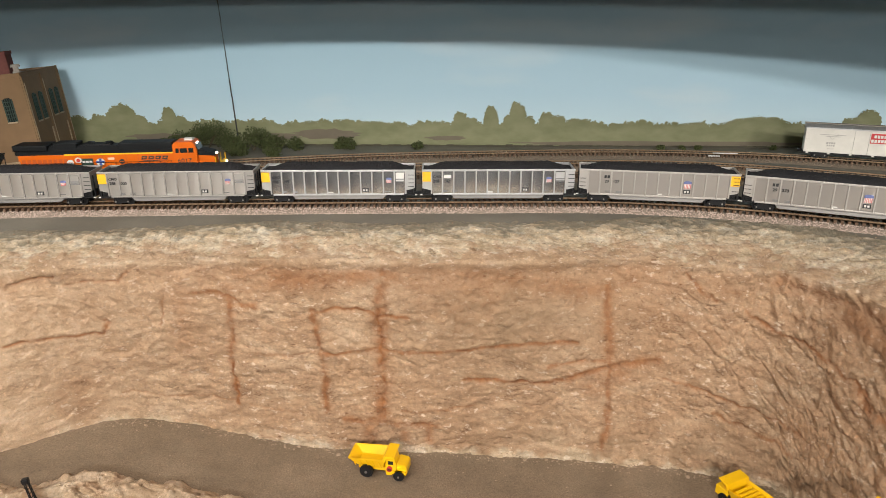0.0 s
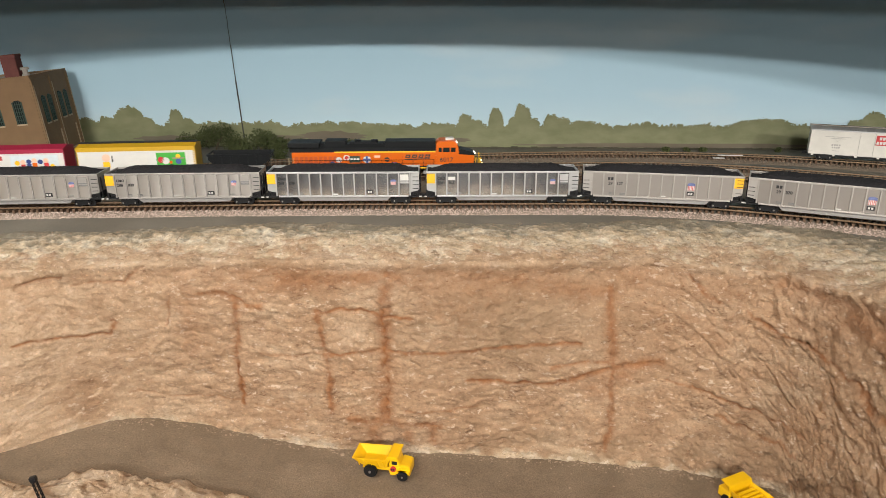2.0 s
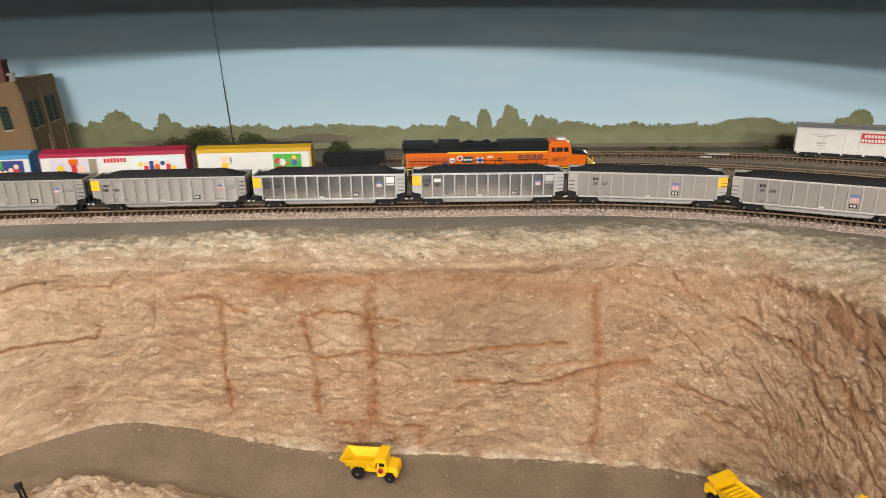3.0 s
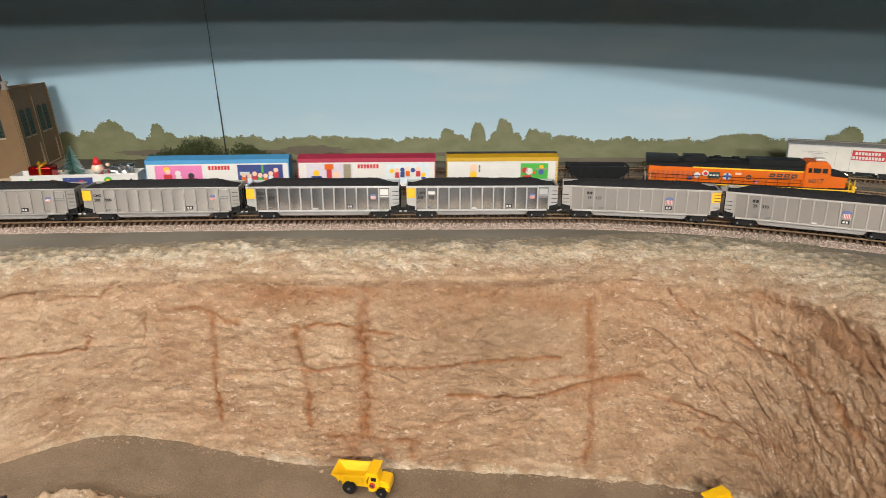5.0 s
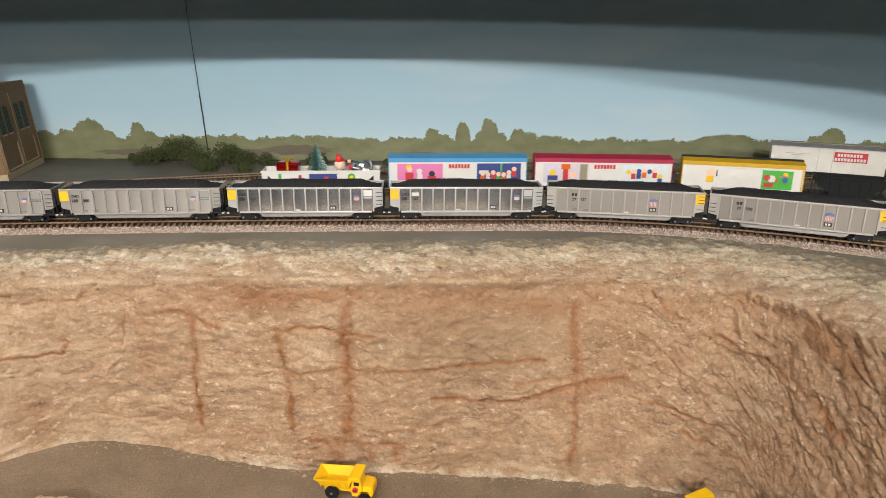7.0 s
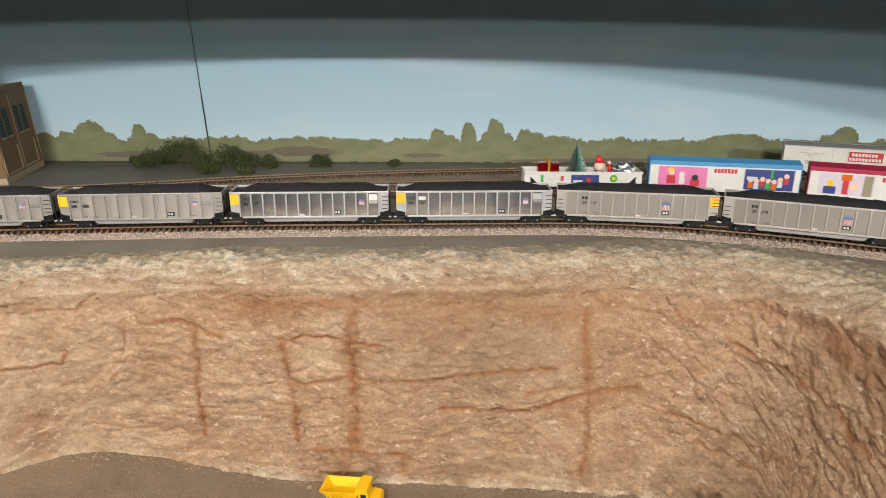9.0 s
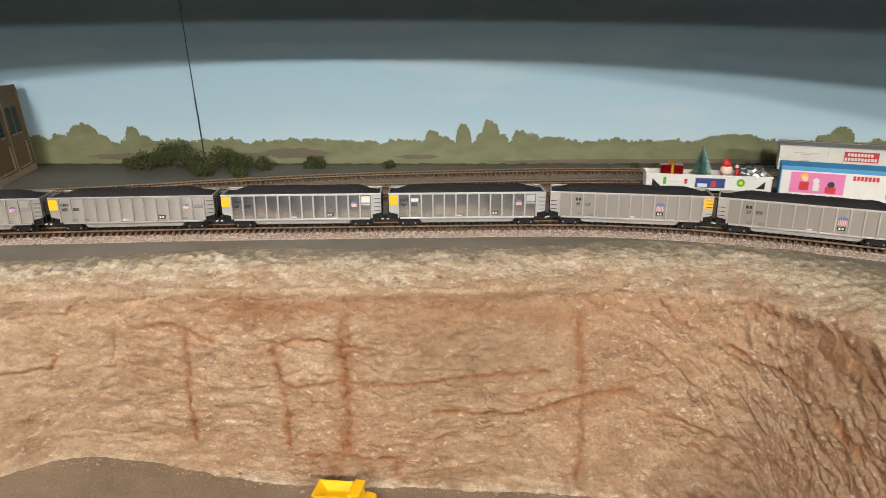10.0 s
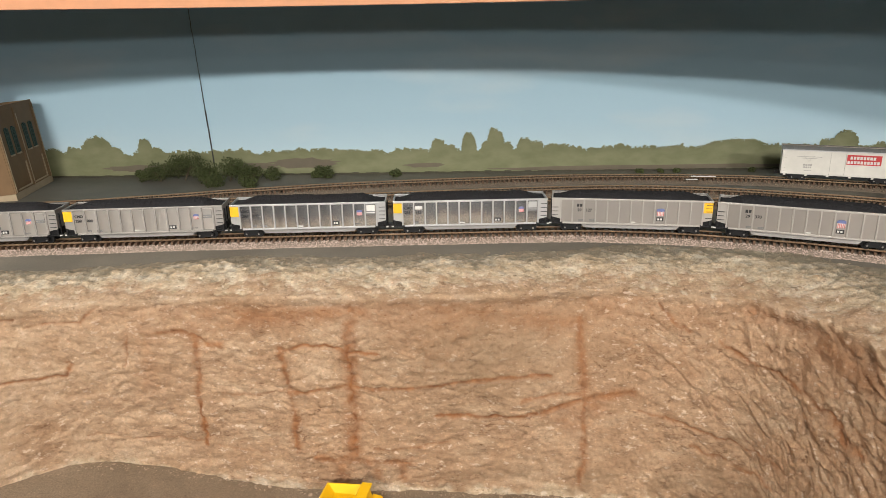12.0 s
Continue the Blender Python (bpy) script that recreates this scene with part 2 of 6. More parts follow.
def sky_paint():
    m, nt, b, co = begin("painted_sky")
    sep = nt.nodes.new("ShaderNodeSeparateXYZ")
    nt.links.new(co, sep.inputs[0])
    r = nt.nodes.new("ShaderNodeMapRange")
    r.inputs["From Min"].default_value, r.inputs["From Max"].default_value = 0.02, 0.30
    nt.links.new(sep.outputs["Z"], r.inputs[0])
    col = ramp(nt, r.outputs[0], [(0.0, (0.56, 0.72, 0.80)), (0.25, (0.45, 0.64, 0.76)), (1.0, (0.35, 0.55, 0.68))])
    cloud = ramp(nt, noise_tex(nt, co, 3.2, 4, 0.5, (1, 1, 4)), [(0.55, (0, 0, 0)), (0.75, (0.4, 0.4, 0.4))])
    col = mix(nt, cloud, col, (0.68, 0.74, 0.76))
    nt.links.new(col, b.inputs["Base Color"])
    b.inputs["Roughness"].default_value = 0.7
    b.inputs["Specular IOR Level"].default_value = 0.3
    return m


def tree_paint():
    m, nt, b, co = begin("painted_trees")
    col = ramp(nt, noise_tex(nt, co, 26, 5, 0.55, (1, 1, 2)), [(0.3, (0.165, 0.175, 0.085)), (0.7, (0.235, 0.24, 0.135))])
    nt.links.new(col, b.inputs["Base Color"])
    b.inputs["Roughness"].default_value = 0.7
    return m


ROCK, GROUND, GRAVEL, SKY, TREES = rock_material(), ground_material(), quarry_floor_material(), sky_paint(), tree_paint()
MAUVE = mat("painted_brown_earth", (0.15, 0.125, 0.09), 0.8, 0, 0.12, 30)
DARK_LINE = mat("painted_dark_line", (0.06, 0.055, 0.035), 0.8, 0, 0.15, 30)


# ---------------------------------------------------------------- mesh helpers
def mesh_object(name, verts, faces, material, parent=None, smooth=True):
    me = bpy.data.meshes.new(name)
    me.from_pydata([tuple(v) for v in verts], [], faces)
    me.materials.append(material)
    if smooth:
        me.polygons.foreach_set("use_smooth", [True] * len(me.polygons))
    ob = new(name, me)
    ob.parent = parent
    return ob


def part(name, bm, material, parent, label=""):
    """Links a bmesh as one mesh object under a thing or part."""
    me = bpy.data.meshes.new(name)
    bmesh.ops.recalc_face_normals(bm, faces=bm.faces[:])
    bm.to_mesh(me)
    bm.free()
    me.materials.append(material)
    ob = new(name, me)
    ob.parent = parent
    if label:
        tagged(ob, label)
    return ob


def thing(name, label, category, group="", kind=""):
    return tagged(new(name), label, category, group, kind)


def box(bm, x0, x1, y0, y1, z0, z1, bevel=0.0, turn=None):
    r = bmesh.ops.create_cube(bm, size=1.0)
    vs = r["verts"]
    for v in vs:
        v.co = Vector(((x0 + x1) / 2 + v.co.x * (x1 - x0), (y0 + y1) / 2 + v.co.y * (y1 - y0), (z0 + z1) / 2 + v.co.z * (z1 - z0)))
    if turn is not None:
        bmesh.ops.transform(bm, matrix=turn, verts=vs)
    if bevel:
        es = list({e for v in vs for e in v.link_edges})
        bmesh.ops.bevel(bm, geom=es, offset=bevel, segments=2, affect="EDGES", profile=0.5)
    return bm


def tube(bm, a, b, r, seg=10, r2=None):
    a, b = Vector(a), Vector(b)
    d = b - a
    m = Matrix.Translation((a + b) / 2) @ d.to_track_quat("Z", "Y").to_matrix().to_4x4()
    bmesh.ops.create_cone(bm, cap_ends=True, segments=seg, radius1=r, radius2=r if r2 is None else r2, depth=d.length, matrix=m)
    return bm


def ball(bm, c, r, scale=(1, 1, 1), sub=2):
    bmesh.ops.create_icosphere(bm, subdivisions=sub, radius=r, matrix=Matrix.Translation(c) @ Matrix.Diagonal((*scale, 1)))
    return bm


def prism(bm, outline, y0, y1, bevel=0.0):
    """A plate: an outline in x and z, from y0 to y1."""
    a = [bm.verts.new((x, y0, z)) for x, z in outline]
    c = [bm.verts.new((x, y1, z)) for x, z in outline]
    n = len(a)
    bm.faces.new(a)
    bm.faces.new(c[::-1])
    for i in range(n):
        bm.faces.new((a[i], c[i], c[(i + 1) % n], a[(i + 1) % n]))
    if bevel:
        bmesh.ops.bevel(bm, geom=list({e for v in a + c for e in v.link_edges}), offset=bevel, segments=2, affect="EDGES")
    return bm


def plate(x0, x1, z0, z1, y, thick=0.0003):
    """A thin print on the side that faces -y."""
    return box(bmesh.new(), x0, x1, y - thick, y + 0.0004, z0, z1)


def lettering(name, text, size, x, y, z, material, parent, bold=0.0):
    data = bpy.data.curves.new(name, "FONT")
    data.body, data.size, data.extrude, data.offset = text, size, 0.00012, bold
    tmp = bpy.data.objects.new(name, data)
    scene.collection.objects.link(tmp)
    me = bpy.data.meshes.new_from_object(tmp.evaluated_get(bpy.context.evaluated_depsgraph_get()))
    bpy.data.objects.remove(tmp)
    me.transform(pose(x, y, z, 90, 0, 0))
    me.materials.clear()
    me.materials.append(material)
    ob = new(name, me)
    ob.parent = parent
    return ob


def spline(points, n=40):
    """A smooth dense line through plan points."""
    p = np.array(points, float)
    q = np.vstack([2 * p[0] - p[1], p, 2 * p[-1] - p[-2]])
    out = []
    for i in range(1, len(q) - 2):
        a, b, c, d = q[i - 1 : i + 3]
        for k in range(n):
            t = k / n
            out.append(0.5 * (2 * b + (c - a) * t + (2 * a - 5 * b + 4 * c - d) * t * t + (3 * b - a - 3 * c + d) * t**3))
    out.append(p[-1])
    return np.array(out)


class Line:
    """A track's centre line: place and heading by the length along it."""

    def __init__(self, points):
        self.p = spline(points)
        self.s = np.r_[0, np.cumsum(np.hypot(*np.diff(self.p, axis=0).T))]

    def at(self, s):
        return np.array([np.interp(s, self.s, self.p[:, 0]), np.interp(s, self.s, self.p[:, 1])])

    def s_of_x(self, x):
        return float(np.interp(x, self.p[:, 0], self.s))

    def stance(self, s, wheelbase, z):
        """The pose of a car whose two bogies stand on the line."""
        a, b = self.at(s - wheelbase / 2), self.at(s + wheelbase / 2)
        c = (a + b) / 2
        return pose(c[0], c[1], z, 0, 0, math.degrees(math.atan2(b[1] - a[1], b[0] - a[0])))


RAIL_TOP = 0.010
NEAR = Line([(-1.6, 0.62), (-1.0, 0.80), (-0.7, 0.855), (-0.47, 0.883), (-0.2, 0.905), (0, 0.915), (0.19, 0.922), (0.28, 0.915), (0.37, 0.895), (0.5, 0.845), (0.7, 0.74), (0.9, 0.60), (1.1, 0.4)])
MIDDLE = Line([(-2.2, 0.62), (-1.6, 0.775), (-1.2, 0.87), (-0.7, 0.974), (-0.5, 1.008), (-0.35, 1.031), (-0.2, 1.047), (0, 1.061), (0.2, 1.072), (0.35, 1.068), (0.47, 1.048), (0.6, 1.008), (0.75, 0.935), (0.9, 0.83), (1.1, 0.64), (1.3, 0.4), (1.5, 0.1), (1.7, -0.3), (1.8, -0.7)])
THIRD = Line([(-2.0, 0.87), (-1.2, 1.02), (-0.7, 1.06), (-0.26, 1.088), (-0.03, 1.117), (0.195, 1.14), (0.33, 1.145), (0.45, 1.125), (0.55, 1.09), (0.65, 1.045), (0.8, 0.96), (1.0, 0.80), (1.3, 0.5)])
REAR = Line([(-2.0, 0.91), (-1.2, 1.04), (-0.6, 1.07), (-0.38, 1.112), (-0.26, 1.148), (-0.07, 1.192), (0.2, 1.225), (0.35, 1.228), (0.5, 1.212), (0.6, 1.185), (0.75, 1.12), (0.95, 0.98), (1.2, 0.75)])


# ---------------------------------------------------------------- room and layout structure
def smooth01(t):
    t = min(1.0, max(0.0, t))
    return t * t * (3 - 2 * t)


def floor_height(x):
    return -0.235 + 0.042 * smooth01((-0.06 - x) / 0.27)


EDGE = [(-1.05, 0.60), (-0.68, 0.74), (-0.44, 0.794), (-0.325, 0.81), (-0.24, 0.831), (-0.12, 0.842), (0, 0.842), (0.12, 0.85), (0.22, 0.86), (0.30, 0.868), (0.40, 0.85), (0.485, 0.797), (0.56, 0.68), (0.62, 0.5), (0.68, 0.2)]
RIM = [(-0.85, 0.48), (-0.60, 0.63), (-0.43, 0.697), (-0.33, 0.727), (-0.24, 0.748), (-0.12, 0.755), (0, 0.75), (0.12, 0.755), (0.22, 0.768), (0.29, 0.752), (0.36, 0.738), (0.405, 0.66), (0.43, 0.56), (0.45, 0.42), (0.47, 0.2)]
FOOT = [(-0.85, 0.48), (-0.60, 0.60), (-0.43, 0.672), (-0.33, 0.745), (-0.24, 0.758), (-0.12, 0.762), (0, 0.762), (0.12, 0.757), (0.22, 0.747), (0.29, 0.738), (0.365, 0.715), (0.40, 0.672), (0.42, 0.57), (0.44, 0.42), (0.46, 0.2)]
# half-width, strength, depth of the groove, line in x and z
STAINS = [
    (0.0050, 0.85, 0.0012, ((-0.185, -0.048), (-0.184, -0.074), (-0.190, -0.106))),
    (0.0030, 1.0, 0.0016, ((-0.190, -0.100), (-0.191, -0.136), (-0.187, -0.161), (-0.187, -0.176))),
    (0.0030, 0.8, 0.0010, ((-0.220, -0.046), (-0.201, -0.044), (-0.183, -0.047), (-0.173, -0.056), (-0.157, -0.059))),
    (0.0170, 0.30, 0.0, ((-0.230, -0.041), (-0.238, -0.105))),
    (0.0110, 0.40, 0.0, ((-0.185, -0.038), (-0.180, -0.062))),
    (0.0038, 0.85, 0.0012, ((-0.099, -0.063), (-0.097, -0.087), (-0.095, -0.107), (-0.093, -0.127), (-0.092, -0.154), (-0.092, -0.182))),
    (0.0022, 0.9, 0.0014, ((-0.099, -0.065), (-0.078, -0.062), (-0.054, -0.062), (-0.034, -0.067), (-0.005, -0.070))),
    (0.0075, 0.80, 0.0016, ((-0.027, -0.023), (-0.031, -0.067), (-0.030, -0.106), (-0.031, -0.146), (-0.034, -0.191))),
    (0.0028, 1.0, 0.0010, ((-0.030, -0.060), (-0.030, -0.106), (-0.031, -0.190))),
    (0.0050, 0.85, 0.0014, ((-0.071, -0.192), (-0.040, -0.195), (-0.009, -0.199), (0.025, -0.199))),
    (0.0080, 0.60, 0.0, ((-0.046, -0.197), (-0.048, -0.221))),
    (0.0050, 0.55, 0.0, ((-0.009, -0.202), (-0.010, -0.220))),
    (0.0060, 0.65, 0.0, ((0.018, -0.199), (0.018, -0.219))),
    (0.0022, 0.85, 0.0022, ((-0.093, -0.112), (-0.078, -0.115), (-0.054, -0.111), (-0.036, -0.107), (-0.012, -0.111), (0.011, -0.112), (0.053, -0.105), (0.094, -0.099), (0.141, -0.099), (0.170, -0.097))),
    (0.0022, 0.95, 0.0026, ((0.053, -0.140), (0.094, -0.142), (0.136, -0.144), (0.163, -0.139), (0.183, -0.131))),
    (0.0045, 0.80, 0.0020, ((0.163, -0.139), (0.183, -0.131), (0.206, -0.124), (0.234, -0.117), (0.251, -0.114))),
    (0.0024, 0.7, 0.0014, ((0.144, -0.126), (0.171, -0.119), (0.200, -0.118))),
    (0.0055, 0.75, 0.0010, ((0.198, -0.038), (0.200, -0.066), (0.204, -0.105), (0.205, -0.128))),
    (0.0036, 0.80, 0.0012, ((0.205, -0.128), (0.206, -0.165), (0.206, -0.200), (0.203, -0.218))),
    (0.0140, 0.50, 0.0, ((0.190, -0.150), (0.215, -0.130))),
    (0.0090, 0.60, 0.0, ((-0.137, -0.030), (-0.084, -0.030), (-0.026, -0.023), (-0.015, -0.026))),
    (0.0110, 0.45, 0.0, ((0.054, -0.023), (0.110, -0.029), (0.167, -0.041), (0.201, -0.044))),
    (0.0016, 0.5, 0.0012, ((-0.009, -0.182), (0.028, -0.181), (0.065, -0.174))),
    (0.0025, 0.7, 0.0035, ((0.275, -0.022), (0.287, -0.036), (0.303, -0.043))),
    (0.0022, 0.8, 0.0045, ((0.330, -0.055), (0.350, -0.065), (0.360, -0.068), (0.374, -0.070), (0.387, -0.080), (0.404, -0.091), (0.411, -0.108))),
    (0.0018, 0.7, 0.0035, ((0.258, -0.134), (0.280, -0.136), (0.308, -0.147), (0.340, -0.155), (0.362, -0.163), (0.382, -0.168))),
    (0.0018, 0.7, 0.0035, ((0.310, -0.166), (0.338, -0.178), (0.364, -0.186), (0.381, -0.190))),
    (0.0120, 0.50, 0.0, ((0.360, -0.020), (0.390, -0.024), (0.404, -0.040))),
    (0.0018, 0.85, 0.0026, ((-0.391, -0.084), (-0.365, -0.083), (-0.338, -0.085), (-0.313, -0.086), (-0.308, -0.080), (-0.309, -0.070))),
    (0.0016, 0.65, 0.0030, ((-0.339, -0.027), (-0.314, -0.026), (-0.291, -0.030), (-0.281, -0.019), (-0.272, -0.013))),
    (0.0016, 0.65, 0.0030, ((-0.381, -0.023), (-0.359, -0.019), (-0.346, -0.019))),
    (0.0014, 0.55, 0.0030, ((-0.248, -0.047), (-0.253, -0.056), (-0.252, -0.065), (-0.257, -0.078))),
    (0.0014, 0.45, 0.0016, ((-0.308, -0.159), (-0.253, -0.167), (-0.226, -0.168), (-0.187, -0.172))),
    (0.0014, 0.40, 0.0014, ((-0.175, -0.178), (-0.121, -0.186))),
    (0.0014, 0.45, 0.0014, ((-0.159, -0.113), (-0.127, -0.115), (-0.093, -0.112))),
]


def stains_at(x, z):
    """Rust paint and groove depth at every place of the wall."""
    rust, cut = np.zeros_like(x), np.zeros_like(x)
    for width, strength, depth, line in STAINS:
        near = np.full_like(x, 9.0)
        for (ax, az), (bx, bz) in zip(line, line[1:]):
            dx, dz = bx - ax, bz - az
            f = np.clip(((x - ax) * dx + (z - az) * dz) / (dx * dx + dz * dz + 1e-9), 0, 1)
            near = np.minimum(near, np.hypot(x - ax - f * dx, z - az - f * dz))
        rust = np.maximum(rust, strength * np.exp(-((near / width) ** 2)))
        cut = np.maximum(cut, depth * np.exp(-((near / min(width, 0.0022)) ** 2)))
    return rust, cut


def rock_relief(a, q, right, lead):
    """How far the plaster stands out: lumps, ledges, flakes and cracks. a: metres along the wall."""
    dip = 0.5 * right
    c = q.z + (a - lead) * dip
    big = noise.noise(Vector((a * 9, 0.3, q.z * 8)))
    warp = 1.3 * noise.noise(Vector((a * 7, 1.7, c * 9))) + 0.45 * noise.noise(Vector((a * 26, 4.1, c * 30)))
    w = c * (30 - 8 * right) + warp * (1 + 0.8 * right)
    saw = w - math.floor(w)
    ledge = saw if saw < 0.86 else (1 - saw) * 6.14
    where = smooth01((noise.noise(Vector((a * 8, 9.2, c * 14))) + 0.12) / 0.4)
    block = noise.voronoi(Vector((a * 40 + 0.5 * warp, 2.0, c * 66 + 0.3 * warp)))
    edge = min(0.34, block[0][1] - block[0][0])
    seat = block[1][0]
    slab = noise.cell(seat * 17.3) - 0.5
    fine = noise.fractal(Vector((a, q.y * 0.3, q.z)) * 130, 0.7, 2.1, 4)
    mid = noise.fractal(Vector((a, 0.5, q.z)) * 38, 0.9, 2.1, 3)
    flake = noise.ridged_multi_fractal(Vector((a * 30, 3.3, c * 58)), 0.9, 2.2, 4, 1.0, 2.0)
    rough = smooth01((noise.noise(Vector((a * 11, 7.7, c * 12))) + 0.25) / 0.5)
    d = 0.0065 * big + (0.0027 + 0.0055 * right) * (ledge - 0.4) * where
    d += (0.0012 + 0.0034 * right) * mid + (0.0018 + 0.0034 * right) * edge * rough * 2.4
    d += (0.0008 + 0.0012 * right) * slab * rough + (0.0009 + 0.0014 * right) * flake + (0.0017 + 0.0012 * right) * fine
    return d, mid, fine


def rock_face():
    """The quarry wall with its bench above, one plaster sheet."""
    step = 112
    edge, rim, foot = spline(EDGE, step), spline(RIM, step), spline(FOOT, step)
    total = len(rim)
    keep = [i for i in range(total) if (step <= i < total - 2 * step) or i % 4 == 0]
    run = np.r_[0, np.cumsum(np.hypot(*np.diff(rim, axis=0).T))]
    lead = float(np.interp(0.20, rim[:, 0], run))
    rows = [("out", k / 9) for k in range(9)] + [("bench", k / 60) for k in range(60)] + [("wall", k / 235) for k in range(236)]
    base, push, outs, paint = [], [], [], []
    for i in keep:
        e, r, f = edge[i], rim[i], foot[i]
        a = run[i]
        out = (e - r) / np.hypot(*(e - r))
        zf = floor_height(f[0]) - 0.012
        right = smooth01((r[0] - 0.22) / 0.16)
        lip = 0.0040 * noise.fractal(Vector((a * 28, 0.2, 5.0)), 0.8, 2.1, 4)
        for kind, v in rows:
            verge, d, mid, fine, wall, flat = 0.0, 0.0, 0.0, 0.0, 0.0, 0.0
            if kind == "out":
                p = e + out * 0.06 * (1 - v)
                z, flat, verge = -0.008 + 0.0100 * v, 1.0, 0.85
            elif kind == "bench":
                p = e + (r - e) * v
                z = 0.0020 - 0.0118 * v**1.8
            else:
                p = r + (f - r) * v
                z = -0.0098 + (zf + 0.0098) * v
                wall = 1.0
            q = Vector((p[0], p[1], z))
            if kind == "wall":
                d, mid, fine = rock_relief(a, q, right, lead)
                d *= 0.55 + 0.45 * smooth01(v / 0.05)
                d += lip * (1 - smooth01(v / 0.12)) - 0.0035 * smooth01(v / 0.05) * (1 - smooth01((v - 0.05) / 0.14))
                d += 0.011 * smooth01((v - 0.94) / 0.06) * (0.6 + 0.9 * mid)
                z += 0.0015 * mid
                flat = max(0.25 * (1 - smooth01(v / 0.05)), 0.6 * smooth01((v - 0.91 + 0.05 * mid) / 0.05))
            else:
                mid = noise.fractal(q * 36, 0.9, 2.1, 4)
                fine = noise.fractal(q * 120, 0.8, 2.1, 4)
                amp = v if kind == "out" else 1.0
                z += amp * (0.0022 * mid + 0.0012 * fine + 0.0018 * noise.noise(q * 14))
                if kind == "bench":
                    z += 0.0012 * noise.ridged_multi_fractal(Vector((q.x * 50, q.y * 90, 1.0)), 0.9, 2.2, 4, 1.0, 2.0) * smooth01(v / 0.3)
                    d = rock_relief(a, q, right, lead)[0] * 0.55 * smooth01((v - 0.5) / 0.5) + lip * smooth01((v - 0.4) / 0.6)
                    verge = 0.85 * (1 - smooth01((v - 0.02 + 0.16 * mid + 0.30 * fine) / 0.55))
                    flat = 1 - 0.8 * smooth01((v - 0.52 + 0.25 * mid + 0.30 * fine) / 0.42)
            base.append((p[0], p[1], z))
            push.append(d)
            outs.append((out[0], out[1]))
            paint.append((verge, flat, wall, mid, fine, v, noise.noise(q * 45), noise.noise(q * 50 + Vector((5, 5, 5))), noise.fractal(q * 60, 0.8, 2, 4), noise.noise(q * 13 + Vector((9, 2, 4)))))
    base, push, outs, paint = np.array(base), np.array(push), np.array(outs), np.array(paint)
    verge, flat, wall, mid, fine, v, n1, n2, n3, n4 = paint.T
    x, z = base[:, 0], base[:, 2]
    rust, cut = stains_at(x + 0.0030 * n1 + 0.0022 * fine, z + 0.0026 * n2 + 0.0012 * mid)
    push = push - cut * wall * np.clip(0.55 + 0.8 * n3, 0.0, 1.1)
    rust = rust * np.clip(0.92 + 0.55 * n3 + 0.25 * fine, 0.35, 1.0)
    haze = np.clip((n4 - 0.02) / 0.4, 0, 1) * (1 - np.clip((v - 0.12) / 0.4, 0, 1)) * np.clip(0.6 + fine, 0, 1)
    fresh = np.exp(-((v - 0.06) / 0.10) ** 2) * np.clip(0.45 + 1.1 * n4 + 0.5 * fine, 0, 1)
    rust = np.maximum(rust, np.maximum(0.30 * haze, 0.36 * fresh)) * wall
    # a darker grey-brown patch mid-wall, and darker towards the foot on the right
    brown_tone = np.exp(-(((x - 0.095) / 0.10) ** 2) - ((z + 0.075) / 0.055) ** 2) * np.clip(0.80 + 0.6 * mid, 0, 1)
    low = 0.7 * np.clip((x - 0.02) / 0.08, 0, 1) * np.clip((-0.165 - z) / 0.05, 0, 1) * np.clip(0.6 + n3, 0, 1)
    brown_tone = np.maximum(0.8 * brown_tone, 0.9 * low) * wall
    # paler towards the wall's left end, plus one pale patch
    patch = 0.45 * np.exp(-(((x + 0.065) / 0.022) ** 2) - ((z + 0.090) / 0.018) ** 2)
    cream = np.maximum(0.85 * np.clip((-0.17 - x) / 0.20, 0, 1) * np.clip(0.75 + 0.8 * n4 + 0.5 * mid, 0, 1), patch) * wall
    where = base.copy()
    where[:, :2] -= outs * push[:, None]
    m = len(rows)
    faces = [(i * m + j, (i + 1) * m + j, (i + 1) * m + j + 1, i * m + j + 1) for i in range(len(keep) - 1) for j in range(m - 1)]
    ob = mesh_object("rock_face", where.tolist(), faces, ROCK)
    for key, values in (("stain", rust), ("bench", np.clip(flat, 0, 1)), ("verge", np.clip(verge, 0, 1)), ("brown_tone", brown_tone), ("cream", cream)):
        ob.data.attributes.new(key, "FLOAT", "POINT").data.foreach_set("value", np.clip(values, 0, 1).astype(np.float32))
    return tagged(ob, "tan and pink plaster quarry wall with rust stains", "rock wall", kind="structure")


